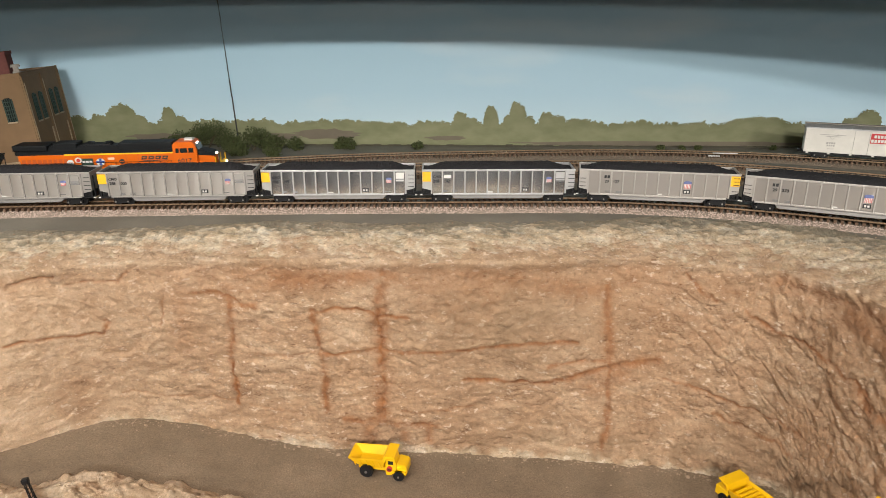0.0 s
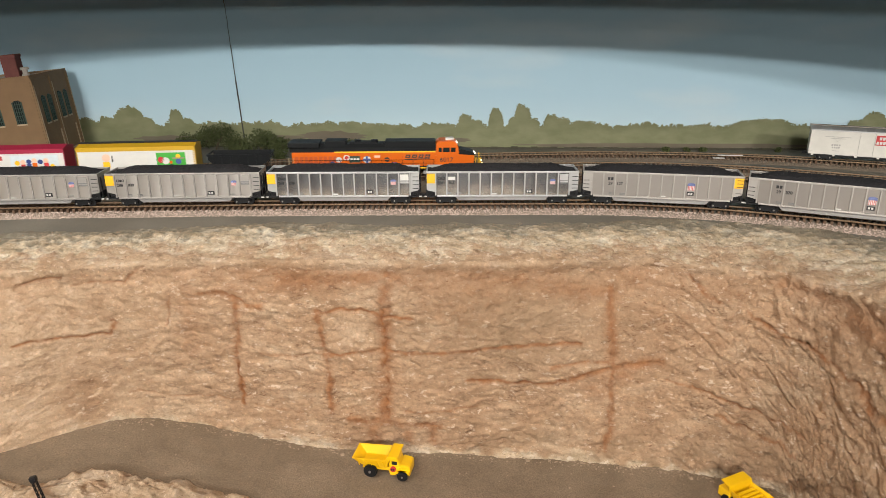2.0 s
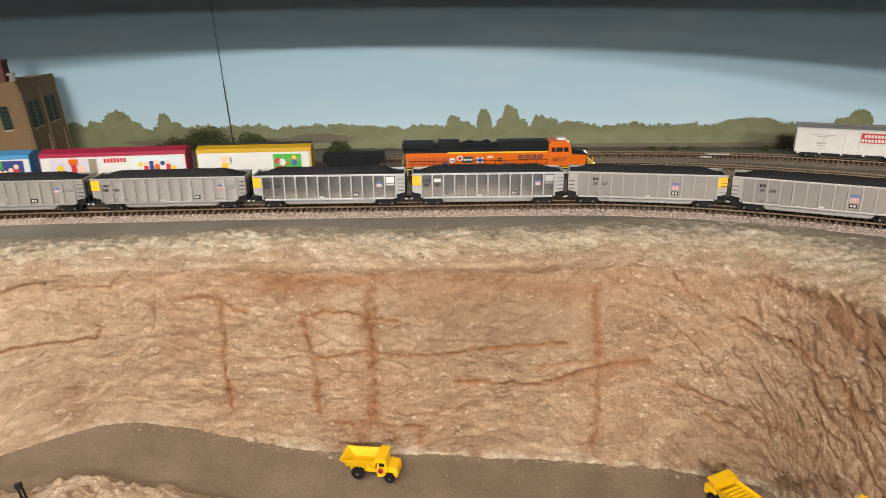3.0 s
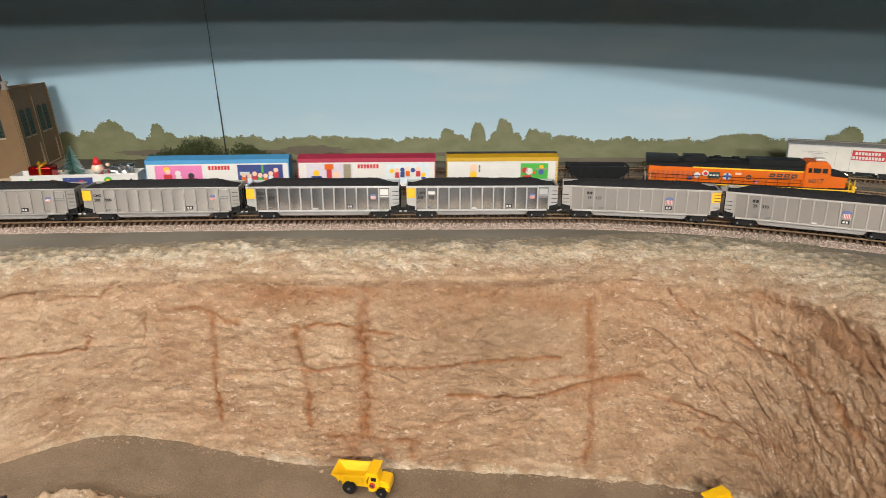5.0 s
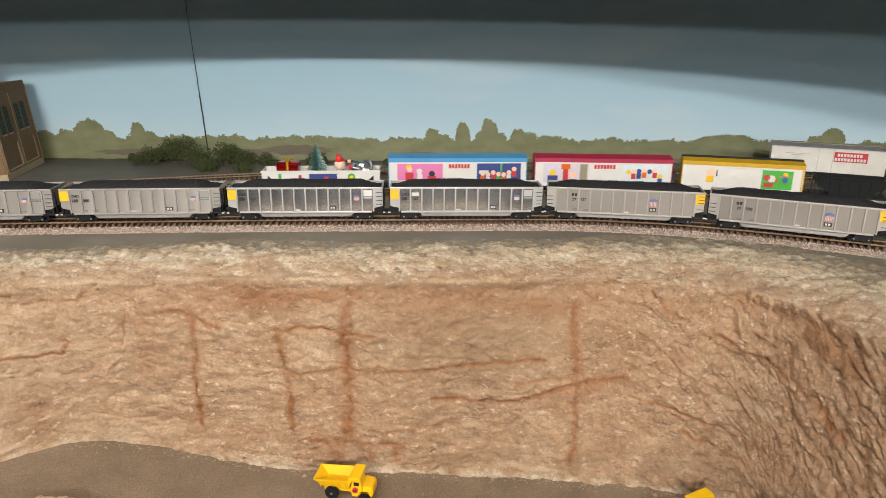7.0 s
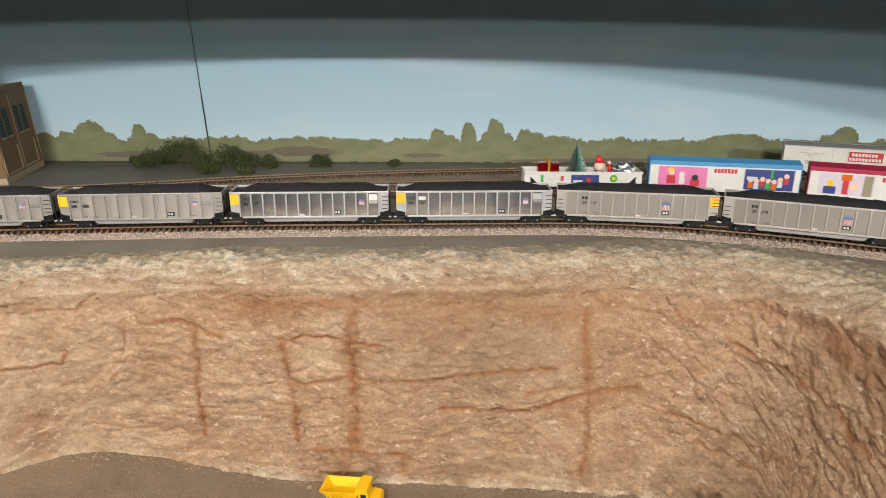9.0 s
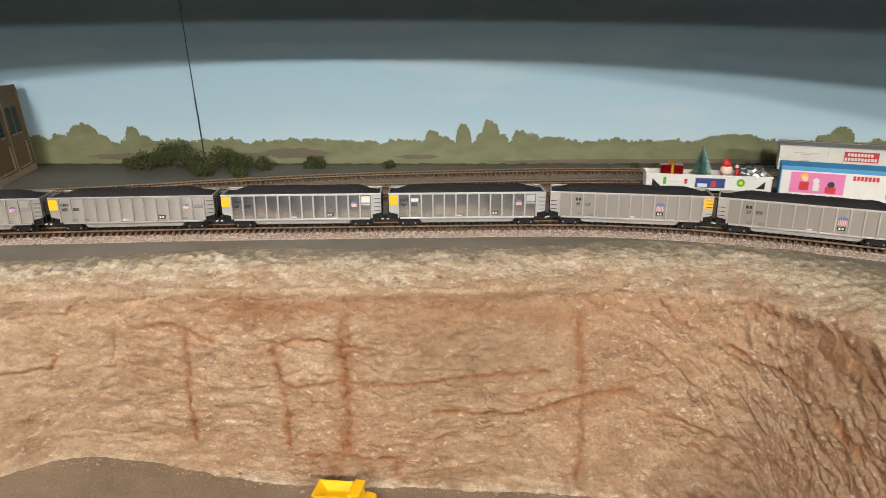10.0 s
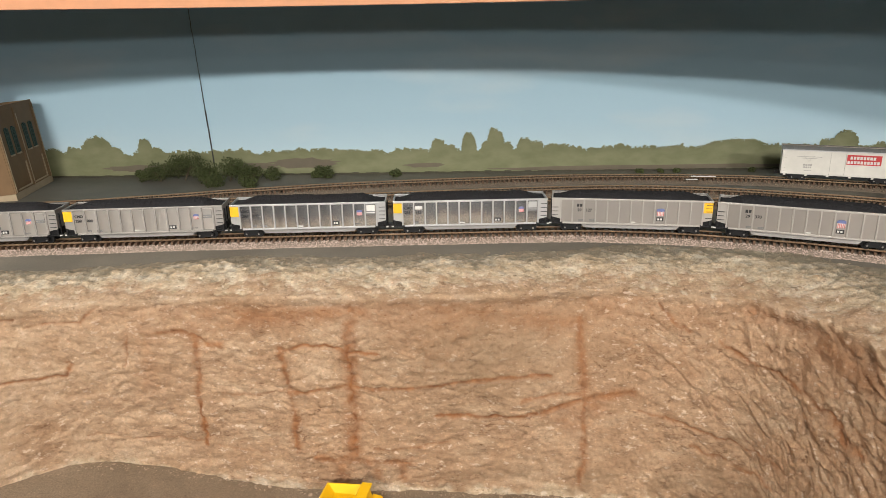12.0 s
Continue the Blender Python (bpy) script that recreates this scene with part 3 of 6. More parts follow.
def ground_sheet():
    rim = spline(RIM, 12)
    edge = spline(EDGE, 12)
    mid = rim * 0.05 + edge * 0.95
    poly = [tuple(p) for p in mid] + [(0.62, -0.2), (-0.95, -0.2)]

    def inside(x, y):
        hit = False
        for (ax, ay), (bx, by) in zip(poly, poly[1:] + poly[:1]):
            if (ay > y) != (by > y) and x < (bx - ax) * (y - ay) / (by - ay) + ax:
                hit = not hit
        return hit

    xs, ys = np.arange(-2.4, 2.41, 0.02), np.arange(-1.0, 1.33, 0.02)
    verts = [(x, y, 0.0006 * noise.noise(Vector((x * 20, y * 20, 0)))) for x in xs for y in ys]
    w = len(ys)
    faces = []
    for i in range(len(xs) - 1):
        for j in range(w - 1):
            if ys[j] < 0.1 and abs(xs[i]) < 1.2 and ys[j] < 0.1:
                continue
            if not inside(xs[i] + 0.01, ys[j] + 0.01):
                faces.append((i * w + j, (i + 1) * w + j, (i + 1) * w + j + 1, i * w + j + 1))
    ob = mesh_object("ground", verts, faces, GROUND)
    return tagged(ob, "flat grey-green painted layout ground behind the quarry", "ground", kind="structure")


def quarry_floor():
    xs, ys = np.arange(-0.9, 0.52, 0.006), np.arange(0.30, 0.84, 0.006)
    verts = []
    for x in xs:
        for y in ys:
            q = Vector((x, y, 0))
            z = floor_height(x) + 0.0012 * noise.fractal(q * 60, 1, 2, 3) + 0.002 * noise.noise(q * 9)
            verts.append((x, y, z))
    w = len(ys)
    faces = [(i * w + j, (i + 1) * w + j, (i + 1) * w + j + 1, i * w + j + 1) for i in range(len(xs) - 1) for j in range(w - 1)]
    ob = mesh_object("quarry_floor", verts, faces, GRAVEL)
    return tagged(ob, "brown-grey gravel haul road on the quarry floor", "road", kind="structure")


def rock_ridge():
    """A low outcrop along the road's outer side."""
    verts, faces = [], []
    nu, nv = 420, 110
    for i in range(nu):
        u = i / (nu - 1)
        x = -0.46 + 0.62 * u
        for j in range(nv):
            v = j / (nv - 1)
            q = Vector((x, v, 0))
            y = 0.69 - 0.022 * smooth01((x + 0.42) / 0.1) + 0.035 * smooth01((-0.30 - x) / 0.06) * -1 - 0.02 * smooth01((x + 0.2) / 0.3) - 0.16 * v + 0.006 * noise.fractal(q * 22, 1, 2, 4)
            top = 0.014 * smooth01(v / 0.16) + 0.006 * noise.fractal(Vector((x * 40, v * 7, 2)), 0.9, 2, 4) * smooth01(v / 0.1)
            top += 0.0026 * noise.ridged_multi_fractal(Vector((x * 70, v * 14, 4)), 0.9, 2.2, 4, 1.0, 2.0) * smooth01(v / 0.08)
            verts.append((x, y, floor_height(x) - 0.006 + top))
    for i in range(nu - 1):
        for j in range(nv - 1):
            faces.append((i * nv + j, (i + 1) * nv + j, (i + 1) * nv + j + 1, i * nv + j + 1))
    ob = mesh_object("rock_outcrop", verts, faces, ROCK)
    st = [0.7 * smooth01((noise.fractal(Vector(v) * 40, 0.8, 2.1, 3) - 0.1) / 0.3) for v in verts]
    ob.data.attributes.new("stain", "FLOAT", "POINT").data.foreach_set("value", st)
    ob.data.attributes.new("bench", "FLOAT", "POINT").data.foreach_set("value", [0.4] * len(verts))
    return tagged(ob, "low rust-stained rock outcrop beside the haul road", "rock", kind="structure")


BACK_Y = 1.315


def backdrop():
    bm = bmesh.new()
    box(bm, -2.4, 2.4, BACK_Y, BACK_Y + 0.02, -0.02, 0.62)
    ob = part("backdrop", bm, SKY, None)
    tagged(ob, "pale blue painted sky backdrop board", "backdrop", kind="structure")


def tree_profile(x):
    def n(f, k):
        return noise.noise(Vector((x * f, k, 0.5)))

    h = 0.040 + 0.005 * n(9, 0) + 0.004 * n(45, 1) + 0.0042 * n(110, 2) + 0.0022 * n(330, 5) + 0.0016 * n(900, 8)
    for cx, top, w in ((-0.548, 0.027, 0.030), (-0.520, 0.012, 0.016), (-0.590, 0.010, 0.016), (-0.630, 0.008, 0.02), (-0.466, 0.024, 0.013), (-0.445, 0.010, 0.012), (0.044, 0.016, 0.011), (0.062, 0.008, 0.012), (0.097, 0.027, 0.0125), (0.143, 0.033, 0.0155), (0.130, 0.012, 0.014), (0.160, 0.010, 0.012), (0.193, 0.019, 0.013), (0.210, 0.012, 0.014), (0.240, 0.008, 0.014), (0.260, 0.007, 0.010), (0.55, 0.010, 0.05), (0.735, 0.022, 0.022), (0.72, 0.010, 0.030), (-0.90, 0.03, 0.06), (0.98, 0.03, 0.06)):
        d = abs(x - cx + 0.003 * n(150, cx * 7)) / w
        if d < 1:
            h = max(h, 0.040 + top * (1 - d**3) ** 0.6 * (1 + 0.12 * n(220, cx * 9)) + 0.003 * n(60, 3))
    return h


def painted_trees():
    xs = np.arange(-1.3, 1.5, 0.0006)
    y = BACK_Y - 0.001
    verts = []
    for x in xs:
        verts += [(x, y, -0.004), (x, y, tree_profile(x))]
    faces = [(2 * i, 2 * i + 2, 2 * i + 3, 2 * i + 1) for i in range(len(xs) - 1)]
    # dabs of the brush along the tops
    dab = random.Random(71)
    for k in range(4200):
        x = dab.uniform(-0.85, 1.0)
        h = tree_profile(x)
        tall = max(0.0, h - 0.046)
        z = h - abs(dab.gauss(0, 0.0035)) + 0.0022 if dab.random() < 0.8 or tall < 0.004 else 0.046 + tall * dab.random()
        r = dab.uniform(0.0007, 0.0021) if dab.random() < 0.8 else dab.uniform(0.0003, 0.0008)
        j, yy = len(verts), y - 0.0003 - 0.0000004 * k
        flatness, lean = dab.uniform(0.55, 1.0), dab.uniform(-0.5, 0.5)
        for a in range(9):
            rr = r * dab.uniform(0.65, 1.2)
            ca, sa = rr * math.cos(a * 0.698), rr * flatness * math.sin(a * 0.698)
            verts.append((x + ca - lean * sa, yy, z + sa + lean * ca))
        faces.append(tuple(range(j, j + 9)))
    ob = mesh_object("painted_tree_line", verts, faces, TREES, smooth=False)
    tagged(ob, "olive painted tree line along the sky backdrop", "painting", kind="structure")
    rng = random.Random(8)
    verts, faces = [], []
    for cx, cz, w, h in ((-0.19, 0.020, 0.06, 0.009), (-0.46, 0.014, 0.08, 0.006), (0.02, 0.014, 0.035, 0.004), (-0.28, 0.016, 0.05, 0.006), (0.42, 0.006, 0.3, 0.004)):
        k = len(verts)
        for a in range(28):
            f = rng.uniform(0.8, 1.15)
            verts.append((cx + w * f * math.cos(a * 0.2244), y - 0.0008, cz + h * f * math.sin(a * 0.2244)))
        faces.append(tuple(range(k, k + 28)))
    tagged(mesh_object("painted_earth_bank", verts, faces, MAUVE, smooth=False), "brown painted earth banks on the backdrop", "painting", kind="structure")
    bm = bmesh.new()
    for i in range(150):
        x = -0.75 + i * 0.0115
        box(bm, x, x + 0.0117, y - 0.0026, y, -0.002, 0.0022 + 0.0016 * noise.noise(Vector((x * 60, 3, 3))))
    tagged(part("backdrop_foot_line", bm, DARK_LINE, None), "dark painted line at the foot of the backdrop", "trim", kind="structure")
    # the open seam between two backdrop boards
    bm = bmesh.new()
    z = -0.0
    while z < 0.5:
        w = 0.00011 if z > 0.17 else (0.0004 if z > 0.11 else 0.0008)
        x = -0.346 - 0.052 * z + 0.0009 * noise.noise(Vector((0, 0, z * 60)))
        box(bm, x - w, x + w, y - 0.002, y, z, z + 0.0062)
        z += 0.006
    tagged(part("backdrop_seam", bm, INK, None), "dark open seam between two backdrop boards", "trim", kind="structure")


def valance():
    """The deck above, with its curved wooden front."""
    xs = np.linspace(-2.4, 2.4, 97)
    verts, faces = [], []
    for x in xs:
        w = min(1.0, abs(x + 0.046))
        y = 0.95 - 0.36 * w * w
        verts += [(x, y, 0.265), (x, y, 0.52), (x, y + 0.018, 0.52), (x, y + 0.018, 0.265)]
    for i in range(len(xs) - 1):
        a, b = 4 * i, 4 * i + 4
        for k in range(4):
            faces.append((a + k, b + k, b + (k + 1) % 4, a + (k + 1) % 4))
    ob = mesh_object("valance", verts, faces, WOOD, smooth=False)
    tagged(ob, "reddish wooden valance board of the deck above", "valance", kind="structure")
    verts, faces = [], []
    for x in xs:
        w = min(1.0, abs(x + 0.046))
        verts += [(x, 0.95 - 0.36 * w * w, 0.5202), (x, BACK_Y, 0.5202), (x, BACK_Y, 0.545), (x, 0.95 - 0.36 * w * w, 0.545)]
    for i in range(len(xs) - 1):
        for k in range(4):
            faces.append((4 * i + k, 4 * i + 4 + k, 4 * i + 4 + (k + 1) % 4, 4 * i + (k + 1) % 4))
    tagged(mesh_object("deck_above", verts, faces, FASCIA, smooth=False), "dark underside of the upper layout deck", "deck", kind="structure")


def room():
    for name, args, m in (
        ("wall_south", (-6, 6, -8.1, -8.0, -1.4, 1.15), ROOM_WALL),
        ("wall_west", (-6.1, -6, -8, 1.5, -1.4, 1.15), ROOM_WALL),
        ("wall_east", (6, 6.1, -8, 1.5, -1.4, 1.15), ROOM_WALL),
        ("wall_north", (-6, 6, 1.40, 1.5, -1.4, 1.15), ROOM_WALL),
        ("ceiling", (-6.1, 6.1, -8.1, 1.5, 1.15, 1.25), ROOM_WALL),
        ("floor", (-6.1, 6.1, -8.1, 1.5, -1.5, -1.4), ROOM_FLOOR),
    ):
        tagged(part(name, box(bmesh.new(), *args), m, None), kind="structure", label="plain painted room " + name.split("_")[0], category=name.split("_")[0])
    for args in ((-1.2, 1.2, 0.27, 0.29, -1.39, -0.245), (-1.2, -0.93, 0.075, 0.095, -1.39, 0.004), (0.62, 1.2, 0.075, 0.095, -1.39, 0.004), (-1.22, -1.2, -1.0, 0.095, -1.39, 0.004), (1.2, 1.22, -1.0, 0.095, -1.39, 0.004), (-2.4, -1.22, -1.02, -1.0, -1.39, 0.004), (1.22, 2.4, -1.02, -1.0, -1.39, 0.004), (-2.42, -2.4, -1.02, 1.33, -1.39, 0.004), (2.4, 2.42, -1.02, 1.33, -1.39, 0.004)):
        tagged(part("fascia", box(bmesh.new(), *args), FASCIA, None), "dark green layout fascia board", "fascia", "layout fascia boards", "structure")


def track(name, line, x0, x1, shoulder, bed=DARK_BALLAST):
    s0, s1 = line.s_of_x(x0), line.s_of_x(x1)
    root = thing(name, "model railway track with brown ties and ballast", "track", "layout tracks", "structure")
    n = int((s1 - s0) / 0.008)
    prof = [(-0.024 - shoulder, -0.0015), (-0.017, 0.0042), (0.017, 0.0042), (0.024 + shoulder, -0.0015)]
    verts, faces = [], []
    frames = []
    for i in range(n + 1):
        s = s0 + (s1 - s0) * i / n
        p, q = line.at(s), line.at(s + 0.002)
        d = (q - p) / np.hypot(*(q - p))
        frames.append((p, d, np.array([d[1], -d[0]])))
    for p, d, nn in frames:
        for o, z in prof:
            o2 = o + 0.002 * noise.noise(Vector((p[0] * 60, p[1] * 60, o * 90)))
            verts.append((p[0] + nn[0] * o2, p[1] + nn[1] * o2, z + 0.0006 * noise.noise(Vector((p[0] * 200, p[1] * 200, o * 99)))))
    for i in range(n):
        for k in range(3):
            faces.append((4 * i + k, 4 * i + 4 + k, 4 * i + 5 + k, 4 * i + 1 + k))
    mesh_object("ballast_bed", verts, faces, bed, root)
    for side in (-1, 1):
        verts, faces = [], []
        sec = [(-0.0010, 0.0083), (-0.0003, 0.0086), (-0.0004, RAIL_TOP), (0.0004, RAIL_TOP), (0.0003, 0.0086), (0.0010, 0.0083)]
        for p, d, nn in frames:
            for o, z in sec:
                verts.append((p[0] + nn[0] * (side * 0.00875 + o), p[1] + nn[1] * (side * 0.00875 + o), z))
        for i in range(n):
            for k in range(5):
                faces.append((6 * i + k, 6 * i + 6 + k, 6 * i + 7 + k, 6 * i + 1 + k))
        mesh_object("rail", verts, faces, RAIL, root, smooth=False)
    verts, faces = [], []
    rng = random.Random(3)
    s = s0
    while s < s1:
        p, q = line.at(s), line.at(s + 0.002)
        d = (q - p) / np.hypot(*(q - p))
        nn = np.array([d[1], -d[0]])
        k = len(verts)
        half = 0.0158 + rng.uniform(-0.0006, 0.0006)
        for z in (0.0030, 0.0084):
            for a, b in ((-1, -1), (1, -1), (1, 1), (-1, 1)):
                verts.append((p[0] + d[0] * a * 0.0014 + nn[0] * b * half, p[1] + d[1] * a * 0.0014 + nn[1] * b * half, z))
        faces += [(k + 4, k + 5, k + 6, k + 7), (k, k + 1, k + 5, k + 4), (k + 1, k + 2, k + 6, k + 5), (k + 2, k + 3, k + 7, k + 6), (k + 3, k, k + 4, k + 7)]
        s += 0.0069
    tagged(mesh_object("ties", verts, faces, TIE, root, smooth=False), kind="stuff")
    return root


def ballast_stones(line, x0, x1, count, name, lo, hi, material, label):
    """Loose stones on a track's near shoulder and between its ties."""
    rng = random.Random(11)
    s0, s1 = line.s_of_x(x0), line.s_of_x(x1)
    verts, faces = [], []
    for _ in range(count):
        s = rng.uniform(s0, s1)
        p, q = line.at(s), line.at(s + 0.002)
        d = (q - p) / np.hypot(*(q - p))
        nn = np.array([d[1], -d[0]])
        o = rng.uniform(lo, hi)
        z = 0.0048 if abs(o) < 0.017 else max(0.0002, 0.0048 - (abs(o) - 0.017) * 0.68)
        r = rng.uniform(0.0006, 0.0015)
        c = (p[0] + nn[0] * o, p[1] + nn[1] * o, z)
        k = len(verts)
        a0 = rng.uniform(0, 6.28)
        for a in range(4):
            verts.append((c[0] + r * rng.uniform(0.7, 1.2) * math.cos(a0 + a * 1.57), c[1] + r * rng.uniform(0.7, 1.2) * math.sin(a0 + a * 1.57), c[2] + rng.uniform(-0.2, 0.2) * r))
        verts += [(c[0], c[1], c[2] + r * 0.9), (c[0], c[1], c[2] - r * 0.5)]
        for a in range(4):
            b = (a + 1) % 4
            faces += [(k + a, k + b, k + 4), (k + b, k + a, k + 5)]
    return tagged(mesh_object(name, verts, faces, material, smooth=False), label, "ballast", kind="stuff")


def rubble():
    """Loose chips along the wall's foot and on the bench."""
    rng = random.Random(31)
    foot, edge, rim = spline(FOOT, 30), spline(EDGE, 30), spline(RIM, 30)
    verts, faces = [], []
    for n in range(1500):
        i = rng.randrange(60, len(foot) - 40)
        if n < 700:
            f = foot[i]
            x, y = f[0] + rng.uniform(-0.006, 0.006), f[1] - abs(rng.gauss(0.008, 0.004)) - (0.05 * rng.random() if rng.random() < 0.07 else 0)
            z, r = floor_height(x) + 0.0005, rng.uniform(0.0005, 0.0015) * (2.2 if rng.random() < 0.04 else 1)
        else:
            v = rng.random() ** 0.7
            p = edge[i] + (rim[i] - edge[i]) * v
            x, y, z, r = p[0], p[1], 0.0042 - 0.015 * v**1.6, rng.uniform(0.0005, 0.0013)
        k, a0 = len(verts), rng.uniform(0, 6.28)
        for a in range(5):
            rr = r * rng.uniform(0.6, 1.25)
            verts.append((x + rr * math.cos(a0 + a * 1.2566), y + rr * math.sin(a0 + a * 1.2566), z))
        verts += [(x + rng.uniform(-0.3, 0.3) * r, y + rng.uniform(-0.3, 0.3) * r, z + r * rng.uniform(0.5, 1.0)), (x, y, z - r)]
        for a in range(5):
            faces += [(k + a, k + (a + 1) % 5, k + 5), (k + (a + 1) % 5, k + a, k + 6)]
    tagged(mesh_object("rubble", verts, faces, CHIP, smooth=False), "cream plaster chips along the quarry wall", "rubble", kind="stuff")


CHIP = mat("plaster_chip", (0.33, 0.24, 0.165), 0.85, 0, 0.3, 200)
rock_face()
rubble()
ground_sheet()
quarry_floor()
rock_ridge()
backdrop()
painted_trees()
valance()
room()
track("track_near", NEAR, -1.5, 1.0, 0.004, BALLAST)
track("track_middle", MIDDLE, -2.1, 1.75, 0.002)
track("track_third", THIRD, -1.9, 1.2, 0.002)
track("track_rear", REAR, -1.9, 1.1, 0.002)
ballast_stones(NEAR, -0.62, 0.62, 4600, "near_track_ballast", 0.0155, 0.0260, STONE, "pinkish grey loose ballast stones along the near track")
for line in (MIDDLE, THIRD, REAR):
    ballast_stones(line, -0.5, 0.85, 5000, "old_track_ballast", -0.022, 0.022, OLD_STONE, "brown loose ballast stones along the rear tracks")


# ---------------------------------------------------------------- rolling stock
def bogie(parent, x, name="truck", r=0.0052, base=0.0115, deep=0.0145):
    """A two-axle freight truck under a car."""
    bm = bmesh.new()
    for side in (-1, 1):
        y = side * deep
        prism(bm, [(x - base * 0.72, 0.0068), (x - base * 0.45, 0.0032), (x + base * 0.45, 0.0032), (x + base * 0.72, 0.0068), (x + base * 0.55, 0.0088), (x + 0.003, 0.0104), (x - 0.003, 0.0104), (x - base * 0.55, 0.0088)], y - 0.0009, y + 0.0009)
        for dx in (-base / 2 - 0.0012, base / 2 + 0.0012):
            box(bm, x + dx - 0.0022, x + dx + 0.0022, y - 0.0014, y + 0.0014, 0.0036, 0.0074)
    box(bm, x - 0.003, x + 0.003, -deep, deep, 0.0055, 0.0095)
    ob = part(name, bm, BLACK, parent, "black plastic sprung truck")
    for dx in (-base / 2 - 0.0012, base / 2 + 0.0012):
        bm = bmesh.new()
        for side in (-1, 1):
            tube(bm, (x + dx, side * 0.0075, r), (x + dx, side * 0.0100, r), r, 20)
            tube(bm, (x + dx, side * 0.0148, r), (x + dx, side * 0.0166, r), 0.0016, 8)
        tube(bm, (x + dx, -0.0150, r), (x + dx, 0.0150, r), 0.0011, 8)
        part("wheelset", bm, BLACK, ob)
        for side in (-1, 1):
            part("bearing_cap", tube(bmesh.new(), (x + dx, side * 0.0164, r), (x + dx, side * 0.0170, r), 0.0010, 8), WHEEL, ob)
    return ob


def coupler(parent, x, sign):
    bm = bmesh.new()
    box(bm, min(x, x + sign * 0.006), max(x, x + sign * 0.006), -0.0013, 0.0013, 0.0075, 0.0105, 0.0003)
    box(bm, min(x + sign * 0.004, x + sign * 0.0072), max(x + sign * 0.004, x + sign * 0.0072), -0.0024, 0.0024, 0.0072, 0.0108, 0.0005)
    part("coupler", bm, BLACK, parent)


